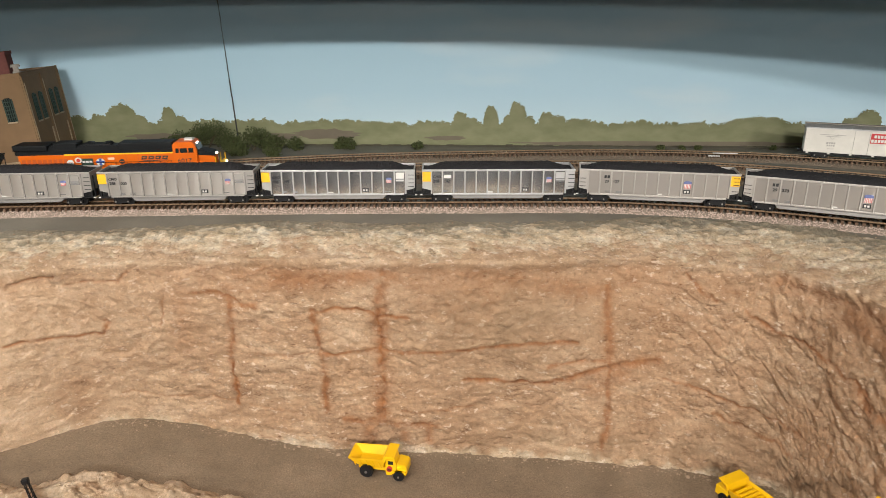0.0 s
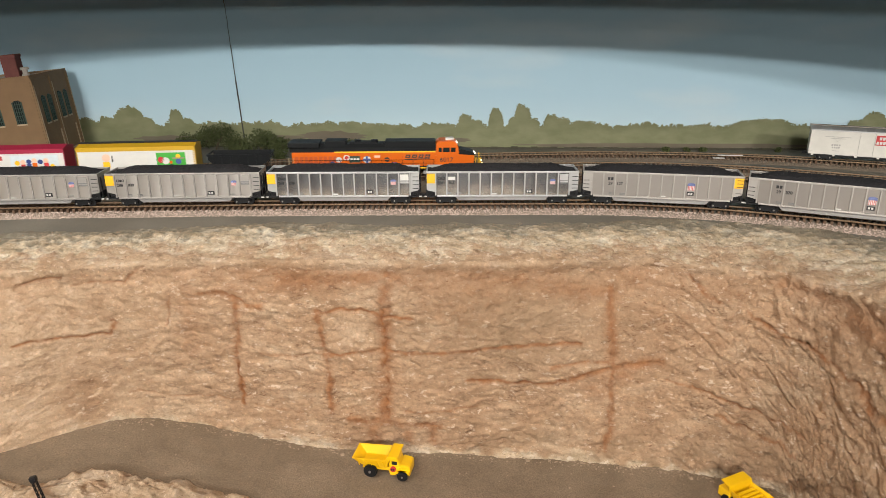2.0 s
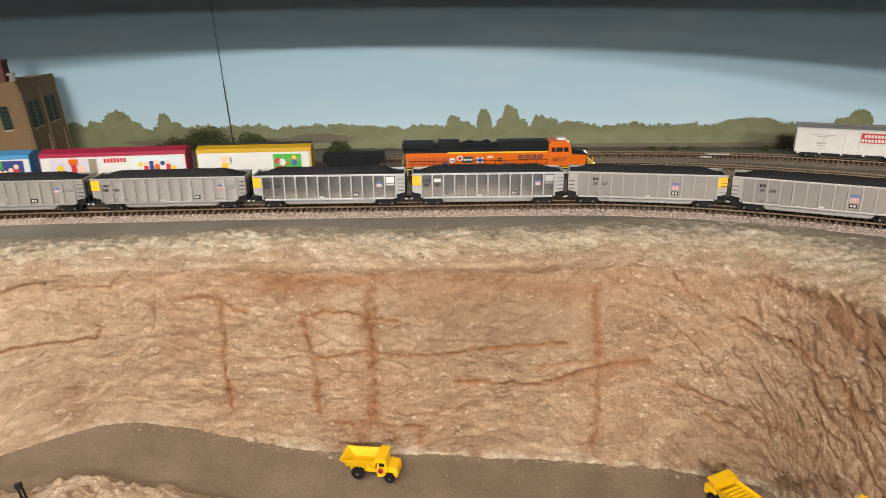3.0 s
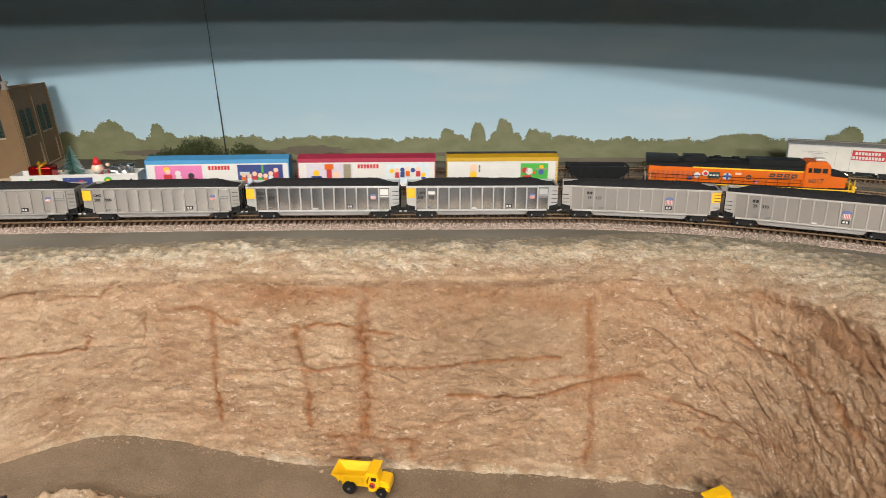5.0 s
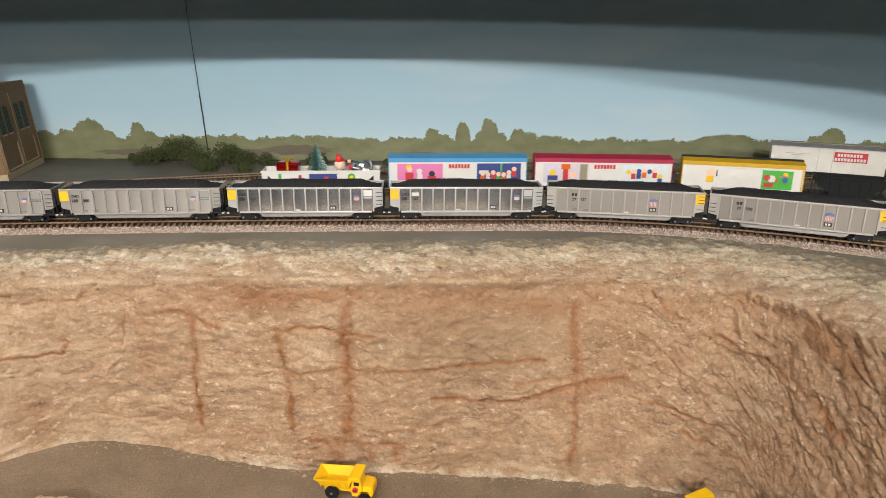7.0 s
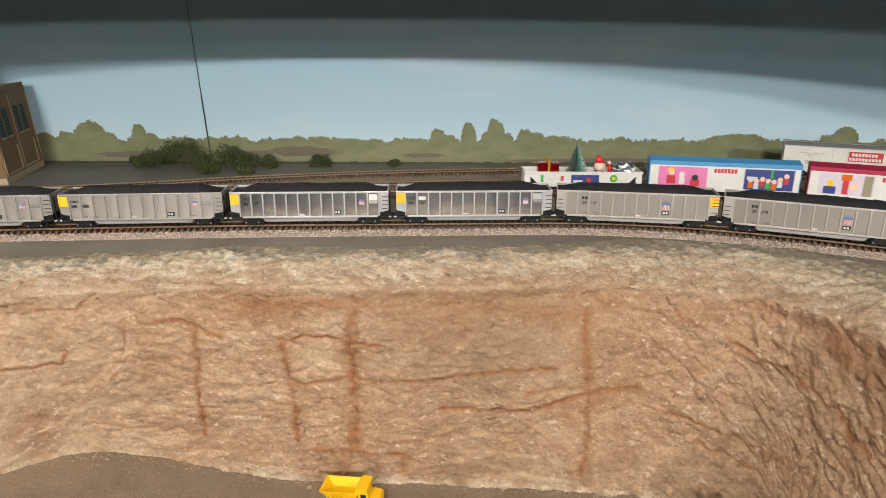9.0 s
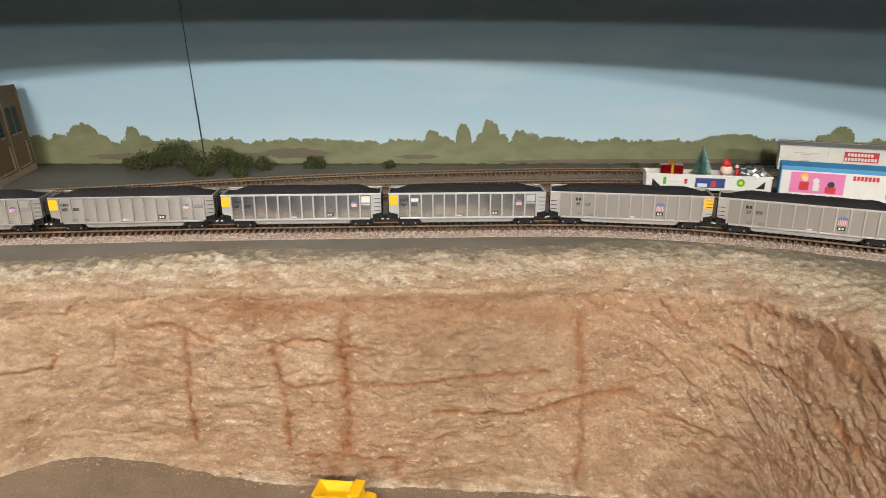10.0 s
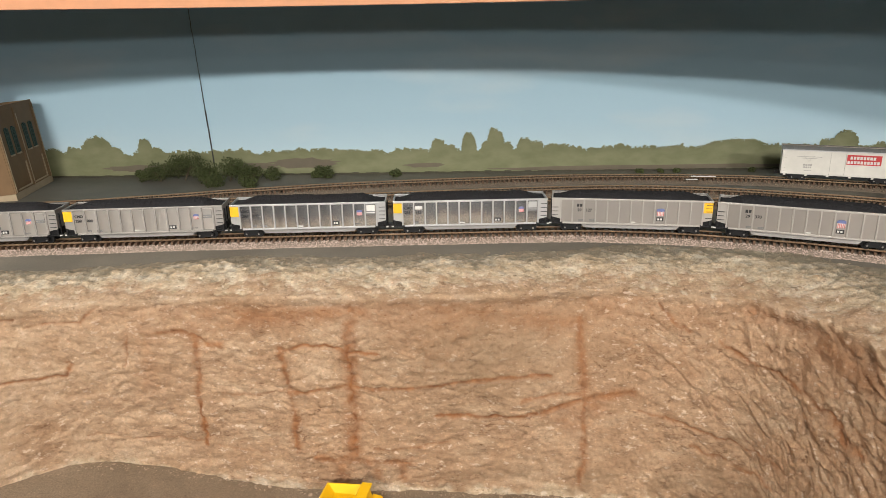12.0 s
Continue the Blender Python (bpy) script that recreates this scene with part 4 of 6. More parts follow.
def coal_car(paint, yellow_right, number, seed, mark, shine):
    """An aluminium coal gondola, heaped with coal."""
    label = "silver ribbed aluminium coal gondola heaped with black coal" if shine else "warm grey ribbed coal gondola heaped with black coal"
    root = thing("coal_car", label, "freight car", "coal train on the near track")
    hw, L, top, bot = 0.0182, 0.0885, 0.0405, 0.0112
    cut = 0.0125
    outline = [(-L, top), (-L, 0.0185), (-L + cut, 0.0158), (-L + cut, bot), (L - cut, bot), (L - cut, 0.0158), (L, 0.0185), (L, top)]
    bm = bmesh.new()
    prism(bm, outline, -hw, -hw + 0.0012)
    prism(bm, outline, hw - 0.0012, hw)
    for e in (-1, 1):
        box(bm, min(e * L, e * (L - 0.001)), max(e * L, e * (L - 0.001)), -hw + 0.0012, hw - 0.0012, 0.019, top - 0.001)
    box(bm, -L + cut, L - cut, -hw + 0.0012, hw - 0.0012, bot + 0.001, bot + 0.002)
    part("body", bm, paint, root)
    span = 2 * L - 0.021
    for k in range(13):
        x = -L + 0.0105 + span * k / 12
        for s in (-1, 1):
            y = s * hw
            part("rib", box(bmesh.new(), x - 0.0008, x + 0.0008, min(y, y + s * 0.0018), max(y, y + s * 0.0018), bot + 0.0012, top - 0.0015, 0.0003), paint, root)
    rng = random.Random(seed * 13 + 1)
    dent = 1.0 if shine else 0.3
    for k in range(12):
        x = -L + 0.0105 + span * (k + 0.5) / 12
        bm = bmesh.new()
        grid = {}
        lean, turn = rng.uniform(-0.03, 0.03), rng.uniform(-0.06, 0.06)
        for p in range(8):
            for q in range(6):
                u, w = -0.0056 + 0.0016 * p, (q / 5 - 0.5) * (top - bot - 0.0036)
                bulge = 0.00022 * (1 - (u / 0.0056) ** 2) + 0.00022 * noise.noise(Vector((x * 90 + u * 130, w * 45, seed * 3.1)))
                grid[p, q] = bm.verts.new((x + u, -hw - 0.0005 - bulge * dent + lean * w * 0.3 * dent + turn * u * 0.4 * dent, (bot + top) / 2 + w))
        for p in range(7):
            for q in range(5):
                bm.faces.new((grid[p, q], grid[p + 1, q], grid[p + 1, q + 1], grid[p, q + 1])).smooth = True
        part("panel", bm, {"bright_aluminium": POLISHED, "dull_aluminium": SATIN}.get(paint.name, PANEL_GREY), root)
    bm = bmesh.new()
    for y in (-hw, hw):
        s = -1 if y < 0 else 1
        box(bm, -L - 0.0004, L + 0.0004, min(y - s * 0.0012, y + s * 0.0013), max(y - s * 0.0012, y + s * 0.0013), top - 0.0018, top + 0.0004, 0.0004)
        box(bm, -L + cut, L - cut, min(y - s * 0.001, y + s * 0.0013), max(y - s * 0.001, y + s * 0.0013), bot - 0.0004, bot + 0.0014, 0.0003)
    for e in (-1, 1):
        box(bm, min(e * (L + 0.0004), e * (L - 0.0012)), max(e * (L + 0.0004), e * (L - 0.0012)), -hw, hw, top - 0.0018, top + 0.0004, 0.0004)
    part("top_chord", bm, paint, root)
    bm = bmesh.new()
    tub = [(-0.055, 0.0102), (-0.051, 0.0056), (0.051, 0.0056), (0.055, 0.0102)]
    prism(bm, tub, -0.0165, 0.0165, 0.0008)
    part("belly_tub", bm, SILL_GREY, root, "grey rounded belly tub")
    # black end platforms and slope sheets
    for e in (-1, 1):
        bm = bmesh.new()
        box(bm, min(e * 0.064, e * L), max(e * 0.064, e * L), -hw + 0.0006, hw - 0.0006, 0.0100, 0.0116, 0.0003)
        box(bm, min(e * (L - cut), e * (L - 0.002)), max(e * (L - cut), e * (L - 0.002)), -hw + 0.003, hw - 0.003, 0.0116, 0.0170)
        box(bm, min(e * (L - 0.0016), e * L), max(e * (L - 0.0016), e * L), -hw, -hw + 0.0016, 0.0100, 0.0190)
        box(bm, min(e * (L - 0.0016), e * L), max(e * (L - 0.0016), e * L), hw - 0.0016, hw, 0.0100, 0.0190)
        tube(bm, (e * (L - 0.001), -hw + 0.001, 0.0112), (e * (L - cut), -hw + 0.001, 0.0180), 0.0005, 6)
        for k in range(3):
            box(bm, min(e * L, e * (L + 0.0012)), max(e * L, e * (L + 0.0012)), -0.013 + k * 0.011, -0.0115 + k * 0.011, 0.011, 0.036)
        part("end_platform", bm, BLACK, root, "black end platform and braces")
        bm = bmesh.new()
        box(bm, min(e * L, e * (L + 0.0028)), max(e * L, e * (L + 0.0028)), -hw + 0.0008, -hw + 0.0026, 0.0100, 0.0112)
        part("step", bm, WHITE, root)
        bogie(root, e * 0.066)
        coupler(root, e * L, e)
        for k in range((0 if e < 0 else 4) if shine else (3 if e < 0 else 1)):
            z = 0.0205 + k * 0.0046
            bm = bmesh.new()
            box(bm, min(e * (L - 0.0075), e * (L - 0.0005)), max(e * (L - 0.0075), e * (L - 0.0005)), -hw - 0.0013, -hw - 0.0007, z, z + 0.0006)
            part("rung", bm, INK, root)
    # the load
    verts, faces = [], []
    nx, ny = 110, 26
    for i in range(nx):
        x = -L + 0.0012 + (2 * L - 0.0024) * i / (nx - 1)
        for j in range(ny):
            y = -hw + 0.001 + (2 * hw - 0.002) * j / (ny - 1)
            ends = smooth01((L - abs(x)) / 0.030)
            heap = (1 - (abs(y) / hw) ** 2.4) * ends
            q = Vector((x * 300 + seed * 7, y * 300, seed))
            z = top - 0.0022 + 0.0078 * heap + 0.0010 * noise.noise(Vector((x * 45 + seed * 3, y * 60, 1))) + 0.0007 * noise.noise(q) + 0.0004 * noise.noise(q * 2.3)
            verts.append((x, y, z))
    for i in range(nx - 1):
        for j in range(ny - 1):
            faces.append((i * ny + j, (i + 1) * ny + j, (i + 1) * ny + j + 1, i * ny + j + 1))
    tagged(mesh_object("coal_load", verts, faces, COAL, root, smooth=False), "heaped black coal load")
    # prints on the near side
    y = -hw - 0.0013
    patch_x = (L - 0.0104, L - 0.0004) if yellow_right else (-L + 0.0003, -L + 0.0098)
    ob = part("yellow_patch", plate(patch_x[0], patch_x[1], 0.0270, 0.0384, y - 0.0002), YELLOW_PATCH, root, "yellow end panel")
    if yellow_right:
        for k in range(3):
            part("rung", plate(L - 0.0075, L - 0.001, 0.0285 + k * 0.0037, 0.0290 + k * 0.0037, y - 0.0012, 0.0004), INK, ob)
    tx = -L + 0.036 if yellow_right else -L + 0.0125
    first, second = number.split()
    rib_at = -L + 0.0105 + span / 12 * (2 if yellow_right else 1)
    lettering("car_number", first, 0.0046, rib_at - (0.0075 if yellow_right else 0.0108), y - 0.0001, 0.0258, INK, root, 0.00010)
    lettering("car_number", second, 0.0046, rib_at + 0.0018, y - 0.0001, 0.0258, INK, root, 0.00010)
    tx = rib_at - (0.0082 if yellow_right else 0.0108)
    if mark:
        lettering("car_mark", mark, 0.0040, tx - 0.0002, y - 0.0001, 0.0312, INK, root, 0.00010)
        if seed == 3:
            part("white_patch", plate(tx + 0.0125, tx + 0.0205, 0.0310, 0.0345, y), WHITE, root)
    else:
        part("mark_bar", plate(tx, tx + 0.0026, 0.0312, 0.0344, y), INK, root)
        part("mark_bar", plate(tx + 0.0034, tx + 0.0060, 0.0312, 0.0344, y), INK, root)
    sx = 0.0325 if yellow_right else 0.0585
    w, h = (0.0043, 0.0031) if yellow_right else (0.0032, 0.0022)
    z0 = 0.0245 if yellow_right else 0.0270
    bm = prism(bmesh.new(), [(sx - w, z0 + h), (sx + w, z0 + h), (sx + w * 0.95, z0 + 1.8 * h), (sx + w * 0.5, z0 + 2.1 * h), (sx - w * 0.5, z0 + 2.1 * h), (sx - w * 0.95, z0 + 1.8 * h)], y - 0.0003, y + 0.0004)
    shield = part("shield_print", bm, SHIELD_BLUE, root, "small blue, red and white shield")
    part("shield_field", plate(sx - w * 0.9, sx + w * 0.9, z0 - h * 0.6, z0 + h, y), WHITE, shield)
    for k in range(5):
        a = sx - w * 0.8 + k * w * 0.36
        part("shield_stripe", plate(a, a + w * 0.2, z0 - h * 0.6, z0 + h * 0.96, y - 0.0002), SHIELD_RED, shield)
    bx = sx - 0.0040 if yellow_right else 0.0275
    bz = 0.0165 if yellow_right else 0.0150
    part("stencil_block", plate(bx, bx + 0.0075, bz, bz + 0.0042, y), INK, root)
    for k in (0, 1):
        part("stencil_mark", plate(bx + 0.001 + k * 0.003, bx + 0.003 + k * 0.003, bz + 0.001, bz + 0.0032, y - 0.0002), WHITE, root)
    for k in range(2):
        for j in range(2):
            part("small_print", plate(tx + 0.010 + k * 0.012 - 0.008 * yellow_right, tx + 0.016 + k * 0.012 - 0.008 * yellow_right, 0.0142 + j * 0.0014, 0.0149 + j * 0.0014, y, 0.0002), INK_GREY, root)
    if not yellow_right:
        if shine:
            part("white_panel", plate(0.0666, 0.0764, 0.027 if seed == 2 else 0.0285, 0.0375, y, 0.0002), WHITE if seed == 2 else paint, root)
        for j in range(2):
            part("small_print", plate(0.0666, 0.0764, 0.0268 + j * 0.0024, 0.0282 + j * 0.0024, y - 0.0002, 0.0002), INK_GREY, root)
        part("small_print", plate(0.052, 0.059, 0.0150, 0.0157, y, 0.0002), INK_GREY, root)
    part("placard", plate(-0.012 if not yellow_right else 0.0, -0.0065 if not yellow_right else 0.0055, 0.0136, 0.0150, y, 0.0002), WHITE, root)
    return root


PITCH = 0.186
CAR_ONE = NEAR.s_of_x(-0.2795)
for k, (paint, right, number, mark, shine) in enumerate((
    (DULL_ALUMINIUM, False, "288 041", "CMO", True),
    (DULL_ALUMINIUM, False, "288 000", "CMO", True),
    (ALUMINIUM, False, "288 199", "CMO", True),
    (ALUMINIUM, False, "288 162", "CMO", True),
    (GREY_PAINT, True, "29 127", "", False),
    (GREY_PAINT, True, "29 370", "", False),
)):
    car = coal_car(paint, right, number, k, mark, shine)
    car.matrix_world = NEAR.stance(CAR_ONE + (k - 1) * PITCH, 0.132, RAIL_TOP)


def box_car(name, roof, label, length, group, style):
    """A toy-bright box car with printed sides."""
    root = thing(name, label, "box car", group)
    h, hw, z0, z1 = length / 2, 0.0172, 0.0095, 0.0465
    part("body", box(bmesh.new(), -h, h, -hw, hw, z0, z1, 0.0006), WHITE, root)
    bm = bmesh.new()
    a = [(-hw - 0.0006, z1 - 0.0050), (-hw - 0.0006, z1 + 0.0004), (0, z1 + 0.0040), (hw + 0.0006, z1 + 0.0004), (hw + 0.0006, z1 - 0.0050)]
    v0 = [bm.verts.new((-h - 0.0008, p, z)) for p, z in a]
    v1 = [bm.verts.new((h + 0.0008, p, z)) for p, z in a]
    bm.faces.new(v0)
    bm.faces.new(v1[::-1])
    for i in range(5):
        bm.faces.new((v0[i], v1[i], v1[(i + 1) % 5], v0[(i + 1) % 5]))
    rf = part("roof", bm, roof, root, "painted roof")
    if style == 2:
        part("roof_walk", box(bmesh.new(), -h - 0.001, h + 0.001, -0.004, 0.004, z1 + 0.0034, z1 + 0.0050, 0.0003), BLACK, rf)
    part("end_wall", box(bmesh.new(), h - 0.0004, h + 0.0009, -hw, hw, z0, z1 - 0.001, 0.0003), roof, root)
    part("end_wall", box(bmesh.new(), -h - 0.0009, -h + 0.0004, -hw, hw, z0, z1 - 0.001, 0.0003), roof, root)
    part("side_sill", box(bmesh.new(), -h, h, -hw - 0.0008, hw + 0.0008, z0 - 0.0016, z0 + 0.0006, 0.0003), WHITE, root)
    part("underframe", box(bmesh.new(), -h * 0.95, h * 0.95, -0.006, 0.006, 0.0068, z0, 0.0004), BLACK, root)
    for e in (-1, 1):
        bogie(root, e * (h - 0.024))
        coupler(root, e * h, e)
    y = -hw - 0.0001

    def dot(cx, cz, r, m, par, yy):
        bm2 = bmesh.new()
        tube(bm2, (cx, yy - 0.0003, cz), (cx, yy + 0.0005, cz), r, 14)
        part("print_blob", bm2, m, par)

    def bar_word(x0, n, w, z, hgt, m, par):
        for k in range(n):
            part("word_bar", plate(x0 + k * w, x0 + k * w + w * 0.78, z, z + hgt, y), m, par)

    if style in (0, 1):
        left, right = (PINK, NAVY) if style == 0 else (LILAC_PRINT, PALE_PRINT)
        p = part("picture_panel", plate(-h * 0.88, -h * 0.88 + 0.062, 0.0130, 0.0395, y), left, root, "printed picture panel")
        yy = y - 0.0004
        cx = -h * 0.88
        if style == 0:
            dot(cx + 0.016, 0.0340, 0.0042, ENGINE_YELLOW, p, yy)
            dot(cx + 0.017, 0.0315, 0.0032, SKIN_PRINT, p, yy - 0.0003)
            part("print_blob", plate(cx + 0.011, cx + 0.022, 0.0165, 0.0275, yy), SIGN_RED, p)
            dot(cx + 0.030, 0.0290, 0.0038, WHITE, p, yy)
            part("print_blob", plate(cx + 0.027, cx + 0.034, 0.0165, 0.0255, yy), WHITE, p)
            dot(cx + 0.047, 0.0255, 0.0042, INK, p, yy)
            part("print_blob", plate(cx + 0.041, cx + 0.053, 0.0145, 0.0225, yy), SIGN_RED, p)
        else:
            dot(cx + 0.013, 0.0270, 0.0042, ENGINE_YELLOW, p, yy)
            part("print_blob", plate(cx + 0.006, cx + 0.020, 0.0135, 0.0230, yy), NAVY, p)
            part("print_blob", plate(cx + 0.0245, cx + 0.0365, 0.0320, 0.0392, yy), ORANGE, p)
            part("print_blob", plate(cx + 0.027, cx + 0.034, 0.0140, 0.0320, yy), SIGN_RED, p)
            dot(cx + 0.040, 0.0250, 0.0050, SKIN_PRINT, p, yy)
            part("print_blob", plate(cx + 0.050, cx + 0.060, 0.0132, 0.0390, yy), BROWN_PRINT, p)
        bar_word(-0.0125, 7, 0.0042, 0.0330, 0.0056, SIGN_RED, root)
        q = part("picture_panel", plate(0.026, h * 0.92, 0.0125, 0.0395, y), right, root, "printed picture panel")
        rng = random.Random(style + 4)
        for k in range(7):
            cx = 0.034 + k * 0.0072
            cz = 0.0265 + rng.uniform(-0.003, 0.006)
            dot(cx, cz, 0.0032, SKIN_PRINT if style == 0 or k % 2 else (NAVY if k % 3 else ENGINE_YELLOW), q, yy)
            part("print_blob", plate(cx - 0.003, cx + 0.003, cz - 0.0105, cz - 0.003, yy - 0.0002 * (k % 2)), (ORANGE, PALE_PRINT, SIGN_RED, GREEN_PRINT)[k % 4] if style == 0 else (WHITE, SIGN_RED, NAVY, ORANGE)[k % 4], q)
        if style == 0:
            part("print_blob", plate(0.029, 0.042, 0.0255, 0.0300, yy), PALE_PRINT, q)
            part("print_blob", plate(0.058, 0.0605, 0.028, 0.039, yy), GREEN_PRINT, q)
    else:
        dot(-h * 0.52, 0.0330, 0.0052, SKIN_PRINT, root, y)
        part("print_blob", plate(-h * 0.52 - 0.005, -h * 0.52 + 0.004, 0.0190, 0.0275, y), ENGINE_YELLOW, root)
        part("print_blob", plate(-h * 0.52 + 0.007, -h * 0.52 + 0.0085, 0.0270, 0.0360, y), INK, root)
        for k in range(6):
            part("door_rib", plate(-0.012, 0.0135, 0.0140 + k * 0.0044, 0.0148 + k * 0.0044, y, 0.0006), REEFER_WHITE, root)
        part("door_track", plate(-0.014, 0.040, 0.0395, 0.0404, y, 0.0008), WHITE, root)
        p = part("picture_panel", plate(h * 0.33, h * 0.33 + 0.038, 0.0135, 0.0385, y), GREEN_PRINT, root, "green printed picture panel")
        yy = y - 0.0004
        dot(h * 0.33 + 0.012, 0.0275, 0.0048, WHITE, p, yy)
        dot(h * 0.33 + 0.006, 0.0290, 0.0042, SIGN_RED, p, yy)
        part("print_blob", plate(h * 0.33 + 0.003, h * 0.33 + 0.015, 0.0165, 0.0220, yy), SIGN_RED, p)
        part("print_blob", plate(h * 0.33 + 0.021, h * 0.33 + 0.036, 0.0298, 0.0320, yy), BROWN_PRINT, p)
        dot(h * 0.33 + 0.0285, 0.0335, 0.0030, ENGINE_YELLOW, p, yy)
        dot(h * 0.33 + 0.0285, 0.0265, 0.0038, STEEL_BLUE, p, yy)
        dot(h * 0.33 + 0.0185, 0.0255, 0.0022, ORANGE, p, yy)
        for k in range(14):
            part("yellow_edge", plate(h - 0.0026, h - 0.0008, 0.0105 + k * 0.0024, 0.0121 + k * 0.0024, y), GOLD_ROOF, root)
    return root


def black_hopper():
    root = thing("hopper_car", "short black empty hopper car", "hopper car", "moving train")
    h, hw = 0.0415, 0.0160
    bm = bmesh.new()
    side = [(-h, 0.0330), (-h, 0.0270), (-0.019, 0.0085), (0.019, 0.0085), (h, 0.0270), (h, 0.0330)]
    prism(bm, side, -hw, -hw + 0.0012)
    prism(bm, side, hw - 0.0012, hw)
    box(bm, -0.0195, 0.0195, -hw + 0.001, hw - 0.001, 0.0090, 0.0105)
    for e in (-1, 1):
        a = [bm.verts.new((e * h, -hw, 0.0268)), bm.verts.new((e * h, hw, 0.0268)), bm.verts.new((e * 0.019, hw, 0.0092)), bm.verts.new((e * 0.019, -hw, 0.0092))]
        bm.faces.new(a)
    part("body", bm, ENGINE_BLACK, root)
    bm = bmesh.new()
    for s in (-1, 1):
        box(bm, -h - 0.001, h + 0.001, s * hw - 0.0009, s * hw + 0.0009, 0.0322, 0.0342, 0.0003)
        box(bm, s * h - 0.0009, s * h + 0.0009, -hw, hw, 0.0322, 0.0342, 0.0003)
    part("rim", bm, ENGINE_BLACK, root)
    for k in range(7):
        x = -h * 0.84 + k * h * 0.28
        z = 0.0270 - max(0, (h - abs(x)) / (h - 0.019)) * 0.0185
        bm = bmesh.new()
        box(bm, x - 0.0007, x + 0.0007, -hw - 0.0010, -hw + 0.0003, max(0.0092, z + 0.001), 0.0322)
        part("rib", bm, ENGINE_BLACK, root)
    for e in (-1, 1):
        bm = bmesh.new()
        box(bm, min(e * 0.016, e * (h + 0.002)), max(e * 0.016, e * (h + 0.002)), -0.0165, 0.0165, 0.0088, 0.0106)
        for y in (-0.015, 0.015):
            tube(bm, (e * h, y, 0.0100), (e * h, y, 0.0275), 0.0006, 6)
            tube(bm, (e * (h - 0.012), y, 0.0100), (e * (h - 0.002), y, 0.0275), 0.0006, 6)
        part("end_frame", bm, BLACK, root)
        bogie(root, e * 0.0285)
        coupler(root, e * h, e)
    return root


def gift_car():
    root = thing("gondola_car", "low white gondola with small printed pictures", "gondola car", "moving train")
    h, hw, z0, z1 = 0.0795, 0.0168, 0.0095, 0.0305
    bm = bmesh.new()
    for s in (-1, 1):
        box(bm, -h, h, min(s * hw, s * (hw - 0.0012)), max(s * hw, s * (hw - 0.0012)), z0, z1, 0.0003)
        box(bm, min(s * h, s * (h - 0.0012)), max(s * h, s * (h - 0.0012)), -hw, hw, z0, z1, 0.0003)
        box(bm, -h - 0.0008, h + 0.0008, min(s * hw, s * (hw + 0.0010)), max(s * hw, s * (hw + 0.0010)), z1 - 0.0022, z1 + 0.0002, 0.0003)
    box(bm, -h, h, -hw, hw, z0, z0 + 0.0018)
    part("body", bm, WHITE, root)
    y = -hw - 0.0001
    p = part("picture_panel", plate(-0.016, 0.0215, 0.0135, 0.0262, y), NAVY, root, "navy printed picture panel")
    part("print_blob", plate(0.004, 0.010, 0.0150, 0.0225, y - 0.0004), SIGN_RED, p)
    part("print_blob", plate(-0.013, -0.001, 0.0145, 0.0190, y - 0.0004), PALE_PRINT, p)
    bm = bmesh.new()
    tube(bm, (0.041, y - 0.0004, 0.0215), (0.041, y + 0.0004, 0.0215), 0.0052, 16)
    w = part("wreath_print", bm, GREEN_PRINT, root, "green wreath print")
    bm = bmesh.new()
    tube(bm, (0.041, y - 0.0007, 0.0215), (0.041, y + 0.0002, 0.0215), 0.0024, 12)
    part("wreath_middle", bm, ENGINE_YELLOW, w)
    part("print_blob", plate(-0.057, -0.053, 0.0165, 0.0262, y), GREEN_PRINT, root)
    part("print_blob", plate(-0.050, -0.024, 0.0195, 0.0212, y), LILAC_PRINT, root)
    part("print_blob", plate(-0.030, -0.026, 0.0180, 0.0245, y), SIGN_RED, root)
    for e in (-1, 1):
        x0 = e * 0.0655
        tri = [(x0 - 0.0055, 0.0140), (x0 + 0.0055, 0.0140), (x0 + e * 0.0055, 0.0240)]
        part("end_triangle", prism(bmesh.new(), tri, y - 0.0003, y + 0.0004), BLACK, root)
        bogie(root, e * 0.055)
        coupler(root, e * h, e)
    part("underframe", box(bmesh.new(), -h * 0.95, h * 0.95, -0.006, 0.006, 0.0066, z0, 0.0004), BLACK, root)
    # the gifts ride in the car
    g = part("red_gift", box(bmesh.new(), -0.0600, -0.0310, -0.0095, 0.0115, 0.0113, 0.0400, 0.0020), GIFT_RED, root, "crumpled red foil gift parcel")
    for v in g.data.vertices:
        v.co += Vector((0.0012 * noise.noise(v.co * 300), 0.0012 * noise.noise(v.co * 310), 0.0012 * noise.noise(v.co * 290)))
    bm = bmesh.new()
    box(bm, -0.0470, -0.0440, -0.0102, 0.0121, 0.0113, 0.0407, 0.0003)
    for a in range(7):
        tube(bm, (-0.0455, 0.0, 0.0400), (-0.0455 + 0.006 * math.cos(a * 0.9), 0.006 * math.sin(a * 0.9), 0.0435 + 0.002 * (a % 2)), 0.0008, 6)
    part("gold_bow", bm, GOLD, g, "gold ribbon and bow")
    tree = part("tree_trunk", tube(bmesh.new(), (-0.0075, 0, 0.0113), (-0.0075, 0, 0.0650), 0.0006, 6), BROWN_PRINT, root, "wire trunk")
    rng = random.Random(2)
